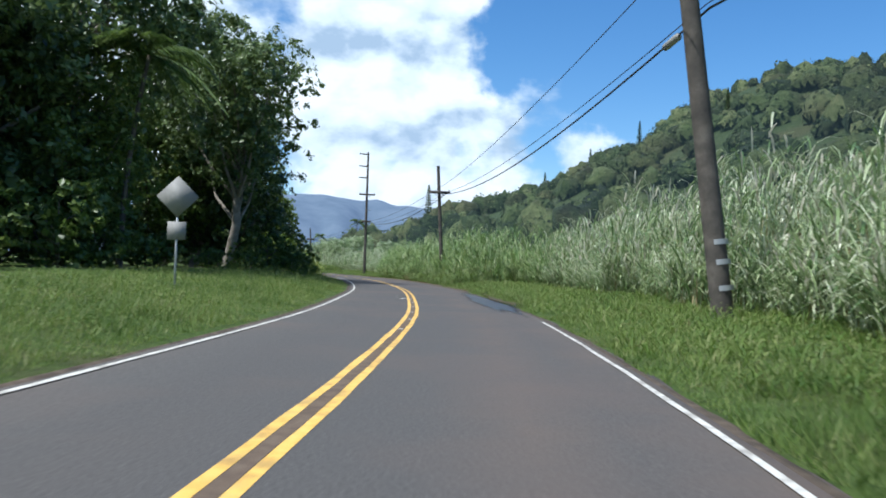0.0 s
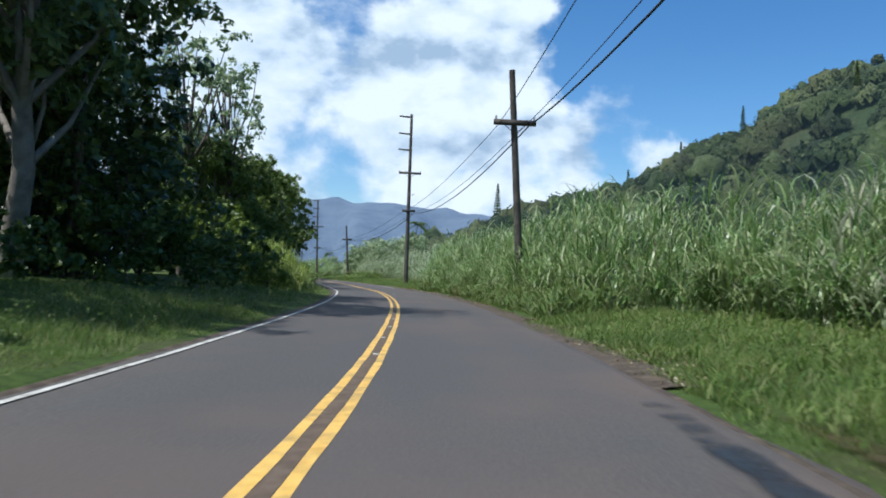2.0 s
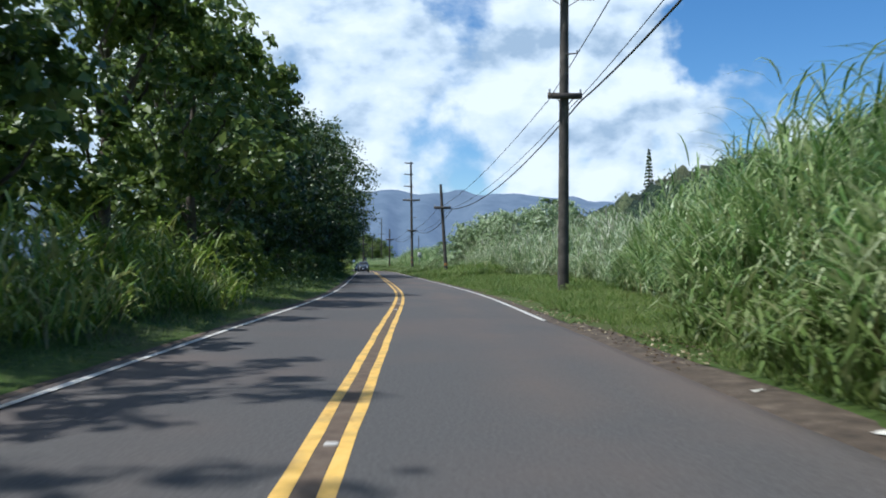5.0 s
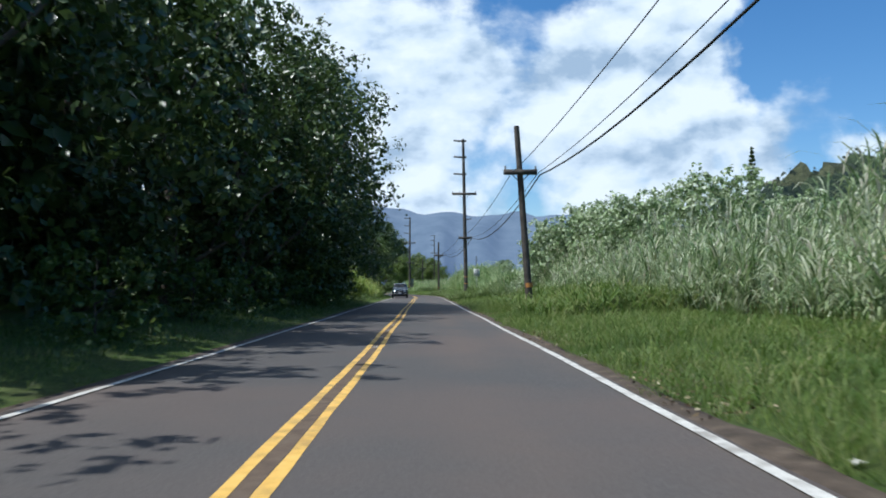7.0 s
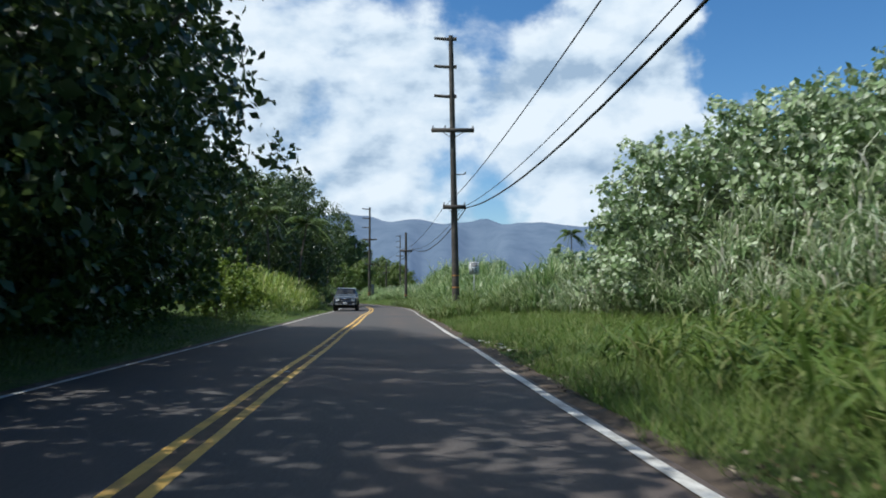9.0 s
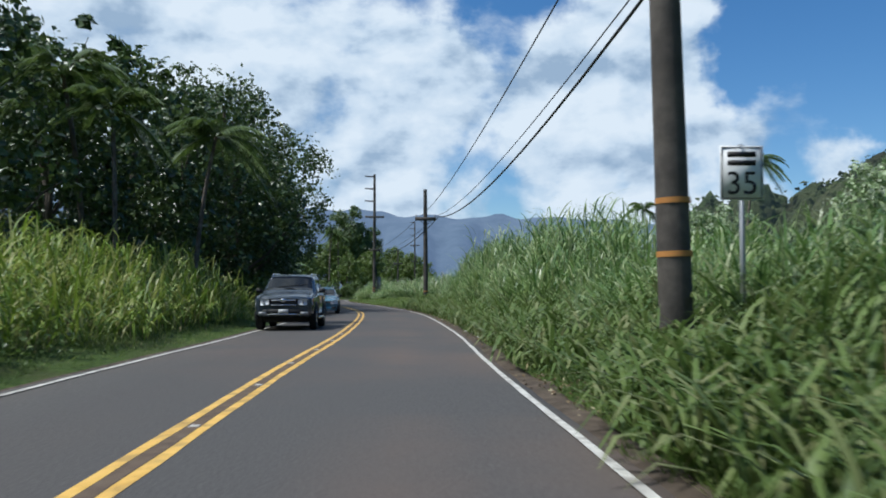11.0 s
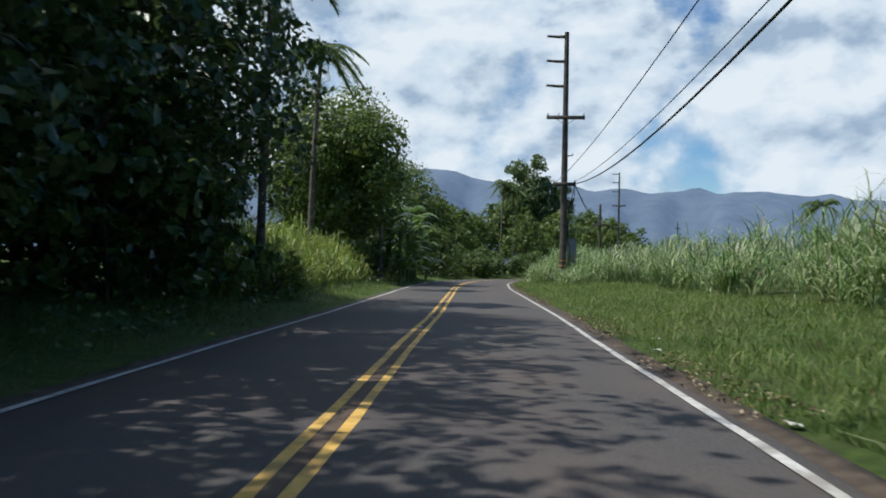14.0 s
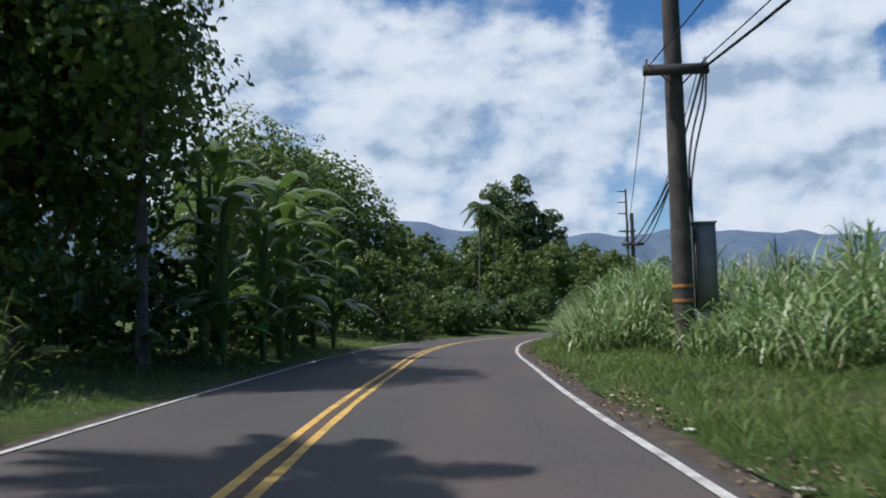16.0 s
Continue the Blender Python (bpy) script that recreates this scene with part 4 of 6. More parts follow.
# ---- trees ----
TREES = {
    "big": make_tree("broadleaf_tree", 22, 7.2, M_LEAF_TALL, 17000, 0.20, 0.22, 56, (1.0, -1.0), "tall dark green broadleaf tree beside the road", long=2.8, trunk_r=0.55, bark=M_BARK_PALE, core=900),
    "dark": make_tree("broadleaf_tree", 13, 5.2, M_LEAF_DARK, 8000, 0.20, 0.05, 60, (0.5, 0.3), "dark green broadleaf tree overhanging the road", core=1500),
    "dark2": make_tree("broadleaf_tree", 12, 4.8, M_LEAF_DARK, 8000, 0.19, 0.03, 56, (-0.5, 0.6), "dark green broadleaf tree overhanging the road", core=1500),
    "over": make_tree("broadleaf_tree", 13.5, 5.4, M_LEAF_DARK, 12000, 0.14, 0.06, 70, (0.4, 0.2), "dense dark green tree with branches over the road", core=3600),
    "back": make_tree("broadleaf_tree", 14, 6.0, M_LEAF_DARK, 5000, 0.48, 0.05, 40, (0.3, 0.2), "dark green broadleaf tree in the woods beside the road"),
    "mid": make_tree("broadleaf_tree", 11, 4.4, M_LEAF_SUN, 7500, 0.23, 0.12, 40, (0.4, -0.4), "green broadleaf tree in sunlight beside the road", core=700),
    "fine": make_tree("broadleaf_tree", 12, 5.0, M_LEAF_SUN, 14500, 0.14, 0.05, 84, (0.4, -0.3), "tall leafy green tree beside the bend", core=8000),
    "fork": make_tree("broadleaf_tree", 17, 6.4, M_LEAF_TALL, 13000, 0.19, 0.42, 46, (2.0, -3.2), "tall leaning tree with a pale forked trunk", trunk_r=0.42, limbs=12, bark=M_BARK_PALE, long=2.2, core=900),
    "far": make_tree("broadleaf_tree", 11, 4.4, M_LEAF_SUN, 6500, 0.25, 0.08, 54, (0.3, 0.4), "green broadleaf tree at the far bend of the road", core=300),
    "lobed": make_lobed("broadleaf_tree", 16, 8.0, M_LEAF_SUN, 17000, 0.21, 0.12, 30, (0.8, -0.6), "wide leafy green tree with rounded sunlit lobes", trunk_r=0.34),
    "tower": make_lobed("broadleaf_tree", 26, 6.8, M_LEAF_TALL, 14000, 0.34, 0.02, 34, (1.5, 0.5), "very tall vine-covered tree beyond the bend"),
    "bend": make_lobed("broadleaf_tree", 13.2, 5.6, M_LEAF_SUN, 30000, 0.15, 0.10, 20, (1.0, -0.6), "tall dense green tree beside the bend", trunk_r=0.3),
    "round": make_lobed("broadleaf_tree", 10, 5.0, M_LEAF_SUN, 9000, 0.22, 0.06, 20, (0.3, 0.3), "rounded green tree beyond the bend"),
    "mound": make_lobed("bush", 2.2, 1.9, M_LEAF, 5200, 0.085, 0.0, 14, (0, 0), "low rounded green bush at the road edge", "bush", trunk_r=0.05),
    "papaya": make_tree("papaya_tree", 4.6, 1.7, M_LEAF_PALE, 700, 0.22, 0.5, 12, (0.2, 0.1), "small pale papaya tree rising above the cane", trunk_r=0.09, limbs=6),
    "airy": make_tree("broadleaf_tree", 17, 4.2, M_LEAF_PALE, 2300, 0.20, 0.52, 26, (0.2, 0.6), "slender airy tree with thin pale foliage and bare limbs", trunk_r=0.26, limbs=22),
    "bush": make_tree("bush", 3.0, 2.2, M_LEAF_BRIGHT, 4500, 0.12, 0.05, 26, (0, 0), "bright yellow-green bush at the road edge", trunk_r=0.05),
    "darkbush": make_tree("bush", 3.2, 2.6, M_LEAF, 2000, 0.19, 0.05, 30, (0, 0), "dense green roadside bush", trunk_r=0.05),
    "pale": make_tree("bush", 11.0, 6.5, M_LEAF_PALE, 12500, 0.29, 0.02, 130, (0, 0), "large pale green broadleaf thicket behind the cane", trunk_r=0.12, long=1.3),
}
USED = set()


def tree(kind, x, y, size=1.0, turn=None, z=None):
    s, o = station(x, y)
    zz = float(ground_z(s, o)[0]) - 0.05 if z is None else z
    ob = TREES[kind]
    if kind in USED:
        ob = copy_thing(ob, Matrix())
    USED.add(kind)
    return place(ob, x, y, zz, rng.uniform(0, 360) if turn is None else turn, size)


def row(kind, y, off, size=1.0, turn=None):
    a, b, z = spot(y, off)
    return tree(kind, a, b, size, turn, z)


# left side, walking on
for k, y, off, size in (
        ("big", 72, -15.5, 1.0), ("big", 50, -20, 1.05), ("big", 40, -22, 1.0), ("dark", 44, -21, 1.1), ("dark2", 33, -27, 1.1), ("big", 78, -19, 0.9), ("back", 40, -27, 1.3), ("back", 58, -28, 1.4), ("fine", 46, -18, 1.0), ("dark", 71, -12.2, 1.0),
        ("dark2", 34, -24, 0.9), ("back", 28, -32, 1.1), ("fine", 70, -19, 1.1), ("back", 30, -44, 1.2), ("back", 45, -46, 1.3), ("back", 62, -42, 1.3), ("back", 78, -38, 1.2), ("over", 79, -15.5, 0.85), ("dark2", 74, -15, 0.9), ("over", 85, -17.0, 0.85), ("back", 88, -22, 1.0), ("back", 70, -26, 1.1),
        ("airy", 101, -11, 1.0), ("airy", 98, -13.5, 1.05), ("mid", 92, -15, 0.75), ("mid", 99.5, -11.5, 0.85), ("mid", 104, -9.8, 0.8), ("mid", 106, -10, 0.85), ("mid", 112, -9.5, 0.9), ("mid", 119, -8.4, 0.9), ("mid", 127, -8, 0.95),
        ("mid", 108, -15, 1.1), ("back", 122, -16, 0.9), ("dark", 137, -11, 0.95), ("dark2", 144, -10, 1.1), ("dark", 151, -9.7, 1.0), ("dark2", 157, -9.4, 1.0), ("dark", 164, -9.0, 1.0), ("over", 171, -7.8, 1.12), ("over", 176.5, -7.5, 1.15),
        ("back", 150, -15, 1.05), ("back", 165, -16, 1.05), ("back", 178, -15, 1.0), ("over", 182, -7.5, 1.18), ("over", 187, -7.6, 1.15), ("over", 192, -8.2, 1.0), ("dark", 194, -8.5, 1.0), ("dark2", 198, -10, 0.85), ("mid", 214, -18, 0.9), ("back", 191, -14, 1.05), ("mid", 221, -18, 0.9),
        ("dark", 232, -13.5, 0.9), ("dark2", 239, -12, 0.95), ("dark", 245, -11, 0.95), ("dark2", 251, -10.2, 1.0), ("over", 257, -8.4, 1.08), ("over", 262.5, -8.2, 1.1), ("over", 268, -8.2, 1.12), ("over", 273.5, -9.1, 1.12), ("over", 277, -9.0, 1.1), ("over", 280, -9.8, 1.0), ("over", 285, -10.4, 0.95), ("over", 279, -12.5, 1.1), ("dark", 271, -12.5, 1.15), ("back", 276, -14, 1.0),
        ("back", 184, -11, 1.0), ("back", 196, -13, 0.9), ("back", 267, -12, 0.9), ("back", 158, -13, 1.0), ("back", 171, -12.5, 1.0), ("back", 246, -16, 1.0), ("back", 260, -16, 1.0), ("back", 226, -20, 0.9)):
    row(k, y, off, size)
for y, off, size in ((83, -6.4, 0.6), (87, -8.5, 1.1), (91, -10.5, 1.3), (130, -6, 0.5), (203, -5.8, 0.85), (210, -6.2, 0.75), (283, -5.2, 0.5)):
    row("bush", y, off, size)
for y, off, size in ((31, -18, 1.2), (38, -15.5, 1.2), (44, -15.5, 0.9), (50, -14.3, 0.7), (56, -12.2, 0.5), (62, -10.6, 0.6), (313, -10.5, 1.1), (309.5, -6.6, 0.75), (314.5, -6.3, 0.7), (319.5, -6.0, 0.75), (324.5, -6.0, 0.8), (331, -7.5, 0.8), (26, -26, 1.3), (33, -30, 1.4), (40, -24, 1.3), (52, -24, 1.3), (68, -9.4, 1.0), (70, -7.5, 0.7), (78, -7.6, 0.9), (140, -5.6, 0.6), (149, -5.5, 0.6), (156, -5.6, 0.6), (163, -5.6, 0.6), (171, -5.6, 0.6), (176, -6.0, 0.9), (181.5, -6.1, 0.95), (187, -6.3, 0.95), (192.5, -6.6, 0.9), (197, -7.0, 1.0), (200, -8, 1.1), (259, -6.6, 0.8), (264.5, -6.6, 0.9), (270, -6.8, 0.9), (275, -6.6, 1.1), (278, -7, 1.2), (280.5, -8, 1.2), (255, -5.4, 0.6), (247, -5.5, 0.6), (312, -7, 0.8), (322, -7, 0.9), (306, -8, 1.0)):
    row("darkbush", y, off, size)
tree("papaya", -68.8, 275.2, 0.85)
tree("papaya", -67.2, 276.6, 0.8)
tree("fork", -18.4, 63.4, 1.0, 0)
for k, x, y, size in (("bend", -106.6, 306.2, 1.0), ("lobed", -130.2, 346.2, 0.95), ("lobed", -121.8, 331, 0.78), ("round", -118, 338.5, 0.5), ("round", -116.5, 331.5, 0.45), ("dark2", -111, 319, 0.55), ("dark", -113, 312, 0.65),
                      ("tower", -150.5, 431, 0.98), ("tower", -145, 436, 0.8), ("round", -152, 424, 1.5), ("round", -155, 414, 1.1), ("round", -139, 421, 1.2), ("round", -144.4, 452, 1.4), ("round", -136, 448, 1.2), ("round", -168, 425, 1.5), ("far", -126, 352, 0.8), ("far", -131, 366, 0.85), ("far", -128, 382, 0.8), ("far", -122, 396, 0.7), ("far", -118, 408, 0.7), ("mound", -114.6, 341.5, 1.0), ("mound", -114.9, 346.2, 1.1), ("mound", -114.0, 351.0, 1.05), ("mound", -117, 344, 1.3), ("mound", -118, 350, 1.4), ("mound", -115, 357, 1.3), ("mound", -113, 363, 1.3),
                      ("mound", -110, 369, 1.3), ("bush", -116.5, 340, 0.6), ("bush", -114, 342, 0.5), ("pale", -24.0, 186, 0.64), ("pale", -19, 192, 0.55), ("pale", -29.0, 192, 0.63), ("pale", -33.3, 199, 0.63), ("pale", -31.5, 196, 0.6), ("pale", -36.5, 200, 0.55), ("pale", -38, 205, 0.42), ("pale", -32, 208, 0.5), ("pale", -42, 244, 0.5), ("pale", -49, 257, 0.45),
                      ("bush", -113.0, 334, 0.55), ("darkbush", -115.5, 336, 0.9), ("darkbush", -113, 331, 0.8), ("pale", -65, 281, 0.42), ("pale", -61, 276, 0.45)):
    tree(k, x, y, size)
PALM = make_palm("palm_tree", 13.0, 16, 2.6, M_LEAF, "tall slender palm tree with a ragged crown", skirt=True)
place(PALM, -99.8, 295.1, 0.5, 0, 0.94)
place(copy_thing(PALM, Matrix()), -90.6, 281.3, 0.5, 70, 0.9)
place(copy_thing(PALM, Matrix()), -103.3, 306.8, 0.5, 160, 0.78)
place(copy_thing(PALM, Matrix()), -140.4, 399.4, 0.9, 20, 1.22)
place(copy_thing(PALM, Matrix()), -138.6, 401.0, 0.9, 110, 1.12)
PALM2 = make_palm("coconut_palm", 12.0, 22, 4.2, M_LEAF, "coconut palm with long green fronds", (1.2, 0.5))
place(PALM2, -44.8, 325, 6.0, 0, 1.05)
for x, y, size, turn in ((-58, 326, 0.8, 80), (-81, 355, 0.62, 200), (-18, 43, 0.95, 30), (-22, 36, 1.0, 150), (-27, 100, 0.8, 200), (-68.4, 234.8, 0.6, 20), (-69, 231, 0.62, 120), (-72, 233, 0.75, 220), (-14, 360, 0.8, 10), (-20, 372, 0.7, 50)):
    place(copy_thing(PALM2, Matrix()), x, y, float(ground_z(*station(x, y))[0]) - 0.1, turn, size)


def make_banana():
    """A clump of long paddle leaves on short stems."""
    root = new("banana_plant")
    for k in range(26):
        a = k * 2.4 + rng.uniform(-0.3, 0.3)
        h = rng.uniform(0.5, 4.2)
        out = np.array([math.cos(a), math.sin(a), 0.0])
        side = np.array([-out[1], out[0], 0.0])
        L = rng.uniform(1.3, 2.6)
        w = np.linspace(0, 1, 9)
        up = rng.uniform(0.6, 1.35)
        rib = np.array([0, 0, h]) + out * (w * L * math.cos(up) + 0.15)[:, None] + np.array([0, 0, 1.0]) * ((math.sin(up) * w - 0.75 * w ** 2.2) * L)[:, None]
        wd = 0.11 * L * np.sin(np.clip(w * 1.05 + 0.06, 0, 1) * np.pi) ** 0.6
        fold = np.array([0, 0, -0.35])
        v = np.concatenate([rib, rib + (side + fold) * wd[:, None], rib + (-side + fold) * wd[:, None]])
        i = np.arange(8)
        f = np.concatenate([np.stack([i, i + 1, i + 10, i + 9], 1), np.stack([i, i + 18, i + 19, i + 1], 1)])
        lf = new("leaf", mesh_from("leaf", v, f, M_BANANA, True))
        lf.parent = root
        vs, fs = tube([[0, 0, -0.2], [out[0] * 0.05, out[1] * 0.05, h * 0.6], rib[0]], [0.09, 0.07, 0.035], 6)
        st = new("stem", mesh_from("stem", vs, fs, M_BANANA, True))
        st.parent = root
    tagged(root, "big-leaved banana plant beside the road", "banana plant")
    return root


BANANA = make_banana()
place(BANANA, -104.8, 312.5, 0.3)
for x, y, size, turn in ((-106.5, 316, 1.1, 40), (-103.5, 309.5, 0.9, 100), (-107.8, 320, 0.9, 200), (-105.8, 314.5, 1.25, 280), (-108, 317, 1.3, 10), (-105.2, 310.6, 1.2, 320), (-107.2, 313.2, 1.4, 75), (-109.5, 321, 1.2, 130)):
    place(copy_thing(BANANA, Matrix()), x, y, 0.3, turn, size)


# ---- wooded hill ----
def dome(level=2):
    """A half-buried lumpy ball of triangles, kept above the ground."""
    bm = bmesh.new()
    bmesh.ops.create_icosphere(bm, subdivisions=level + 1, radius=1.0)
    bmesh.ops.delete(bm, geom=[f for f in bm.faces if f.calc_center_median().z < -0.25], context="FACES")
    bm.verts.index_update()
    v = np.array([q.co for q in bm.verts])
    f = np.array([[q.index for q in p.verts] for p in bm.faces])
    bm.free()
    return v, f


def hill_woods():
    """Rounded, uneven crowns on the slope with sprays of leaves on them."""
    n = 2700
    off = 60 + 520 * rng.uniform(0, 1, n) ** 1.25
    s = 90 + 640 * rng.uniform(0, 1, n) ** 1.15
    x, y = on_road(s, off)
    r = rng.uniform(2.0, 5.2, n)
    dv, df = dome(1)
    m = len(dv)
    ph = rng.uniform(0, 50, (n, 1))
    lump = 1 + 0.20 * np.sin(dv[None, :, 0] * 4.1 + ph) * np.cos(dv[None, :, 1] * 4.7 + ph * 1.7) + 0.16 * np.sin(dv[None, :, 2] * 7 + dv[None, :, 0] * 6 + ph * 2.3) + rng.normal(0, 0.075, (n, m))
    base = np.stack([x, y, ground_z(s, off) + r * 0.35], 1)
    tall = rng.uniform(0.75, 1.35, n)
    v = base[:, None] + dv[None] * lump[..., None] * r[:, None, None] * np.stack([np.ones(n), np.ones(n), tall], 1)[:, None]
    f = (np.arange(n)[:, None, None] * m + df[None]).reshape(-1, 3)
    k = 70
    d = rng.normal(size=(n, k, 3))
    d[..., 2] = np.abs(d[..., 2])
    d /= np.linalg.norm(d, axis=2)[..., None]
    c = base[:, None] + d * (r[:, None, None] * np.stack([np.ones(n), np.ones(n), tall], 1)[:, None]) * rng.uniform(0.92, 1.18, (n, k, 1))
    v, f = merge([(v.reshape(-1, 3), f), leaf_quads(c.reshape(-1, 3), 0.72, 0.3, 1.4, d.reshape(-1, 3), 0.7)])
    tagged(new("hill_woods", mesh_from("hill_woods", v, f, M_HILL_HAZE, True)), "dense green woods covering the hillside", "woods", kind="stuff")


hill_woods()


def make_pine():
    root = new("pine_tree")
    v, f = tube([[0, 0, -0.5], [0, 0, 12], [0.1, 0, 24]], [0.4, 0.25, 0.04], 6)
    t = new("trunk", mesh_from("trunk", v, f, M_BARK, True))
    t.parent = root
    n = 900
    w = rng.uniform(0.06, 1, n)
    a = rng.uniform(0, 2 * np.pi, n)
    lay = np.round(w * 16) / 16
    r = (1 - lay) ** 0.8 * 3.0 * rng.uniform(0.3, 1.05, n) + 0.15
    c = np.stack([np.cos(a) * r, np.sin(a) * r, lay * 23 + 0.5 - r * 0.15 + rng.normal(0, 0.2, n)], 1)
    v, f = leaf_quads(c, 0.75, 0.6, 1.6)
    c = new("crown", mesh_from("crown", v, f, M_LEAF_DARK))
    c.parent = root
    tagged(root, "tall narrow dark pine on the hillside", "pine tree", "pines on the hill")
    return root


PINE = make_pine()
_first = True
for s_, o_, size in ((300, 150, 0.4), (345, 150, 0.45), (410, 170, 0.5), (470, 140, 0.55), (520, 150, 0.75), (540, 165, 0.9), (600, 150, 1.0), (640, 120, 1.0), (560, 90, 0.8), (650, 95, 0.9), (420, 95, 0.7)):
    ob = PINE if _first else copy_thing(PINE, Matrix())
    _first = False
    x_, y_ = on_road(s_, o_)
    place(ob, float(x_), float(y_), float(ground_z(s_, o_)) + 1.0, s_ * 7 % 360, size)


# ---- power line ----
def part(name, geo, mat, parent, label="", smooth=True):
    ob = new(name, mesh_from(name, geo[0], geo[1], mat, smooth))
    ob.parent = parent
    if label:
        tagged(ob, label)
    return ob


def box(c, size, turn=0.0):
    x, y, z = np.array(size) / 2
    v = np.array([[a * x, b * y, d * z] for a in (-1, 1) for b in (-1, 1) for d in (-1, 1)])
    ct, st = math.cos(radians(turn)), math.sin(radians(turn))
    v = np.stack([v[:, 0] * ct - v[:, 1] * st, v[:, 0] * st + v[:, 1] * ct, v[:, 2]], 1) + np.array(c)
    return v, np.array([[0, 1, 3, 2], [4, 6, 7, 5], [0, 4, 5, 1], [2, 3, 7, 6], [0, 2, 6, 4], [1, 5, 7, 3]])


def pole(x, y, height, arms, turn, lean=(0, 0), r0=0.16, tips=(), bands=(), taper=0.7):
    """arms: (height, half length, is main); tips: heights of side brackets. The pole's foot is at x, y."""
    root = new("utility_pole")
    w = np.linspace(0, 1, 9)
    axis = np.stack([lean[0] * w, lean[1] * w, -0.5 + (height + 0.5) * w], 1)
    part("post", tube(axis, np.linspace(r0, r0 * taper, 9), 14), M_POLE, root)
    for h, half in arms:
        k = h / height
        arm = part("crossarm", box((lean[0] * k, lean[1] * k - r0, h), (2 * half, 0.14, 0.24)), M_POLE, root, smooth=False)
        for sx in (-0.93, -0.36, 0.93) if half > 1.0 else (-0.9, 0.9):
            px = lean[0] * k + sx * half
            pz = np.array([[px, lean[1] * k - r0, h + 0.09 + q] for q in (0, 0.05, 0.1, 0.16, 0.2)])
            part("insulator", tube(pz, [0.03, 0.055, 0.03, 0.055, 0.03], 8), M_CERAM, arm)
        for sx in (-0.75, 0.75):
            part("brace", tube([[lean[0] * k + sx * half * 0.7, lean[1] * k - r0 * 1.2, h - 0.09], [lean[0] * k, lean[1] * k - r0, h - 0.5]], [0.02, 0.02], 5), M_POLE, root)
    for h in tips:
        part("bracket", tube([[0, 0, h], [-0.6, 0, h - 0.01], [-1.35, 0, h + 0.05]], [0.12, 0.10, 0.085], 6), M_POLE, root)
    if tips:   # short side bracket with a pin between the two arms
        h = (arms[0][0] * 0.42 + arms[1][0] * 0.58)
        side = part("side_bracket", tube([[0, -r0 * 0.8, h], [0.30, -r0, h + 0.02], [0.52, -r0, h + 0.04]], [0.04, 0.035, 0.035], 6), M_POLE, root)
        part("pin", tube([[0.52, -r0, h + 0.04], [0.52, -r0, h + 0.16]], [0.035, 0.05], 8), M_CERAM, side)
    for h, mat, tall in bands:
        k, k2 = h / height, (h + tall) / height
        rr = r0 * (1 - (1 - taper) * k) + 0.012
        part("band", tube([[lean[0] * k, lean[1] * k, h], [lean[0] * k2, lean[1] * k2, h + tall]], [rr, rr], 14), mat, root)
    tagged(root, "weathered brown wooden utility pole with crossarms", "utility pole", "poles along the road")
    root.matrix_basis = pose(x, y, float(ground_z(*station(x, y))[0]) - 0.05, 0, 0, turn)
    return root


def road_turn(y):
    k = int(np.interp(S_OF_Y(y), ARC, np.arange(len(ARC))))
    return math.degrees(math.atan2(NOR[k, 1], NOR[k, 0]))


pole(6.45, 21.5, 10.2, [(9.6, 1.0)], road_turn(21), (-1.3, 0.3), 0.28, bands=((1.9, M_GALV, 0.13), (1.4, M_GALV, 0.13), (0.75, M_GALV, 0.13)), taper=0.8)
pole(-2.4, 76.3, 10.5, [(8.1, 0.95)], 12, (-0.75, 0), r0=0.19)
pole(-16.35, 131.3, 19.0, [(12.4, 1.25), (8.2, 0.72)], 17, r0=0.24, tips=(18.7, 16.8, 15.0), taper=0.6)
pole(-32.08, 171.75, 8.7, [(6.5, 0.78)], 19, (-0.62, 0.3), r0=0.18, bands=((1.15, M_ORANGE, 0.2),))
pole(-49.65, 217.9, 16.8, [(11.0, 1.28), (6.4, 0.68)], 17, (-0.35, 0), r0=0.23, tips=(16.6, 14.9, 13.1), bands=((1.6, M_ORANGE, 0.075), (2.3, M_ORANGE, 0.075)), taper=0.6)
pole(-69.24, 265.2, 8.8, [(6.6, 0.76)], 22, (-0.02, 0.35), r0=0.19, bands=((0.88, M_ORANGE, 0.075), (1.24, M_ORANGE, 0.075)))
P7 = pole(-93.4, 314.3, 17.4, [(11.5, 1.3), (6.95, 0.78)], 26, r0=0.26, tips=(17.1, 15.4, 13.7), bands=((1.35, M_ORANGE, 0.075), (1.7, M_ORANGE, 0.075)), taper=0.6)
pole(-108.4, 363.2, 9.5, [(6.9, 0.9)], 20, r0=0.2)
pole(-126.2, 423.3, 19.6, [(13.0, 1.3), (8.6, 0.7)], 20, r0=0.24, tips=(19.3, 17.6, 15.8), taper=0.6)
pole(-145.6, 540.8, 15.5, [(13.5, 0.8)], 20, r0=0.24)


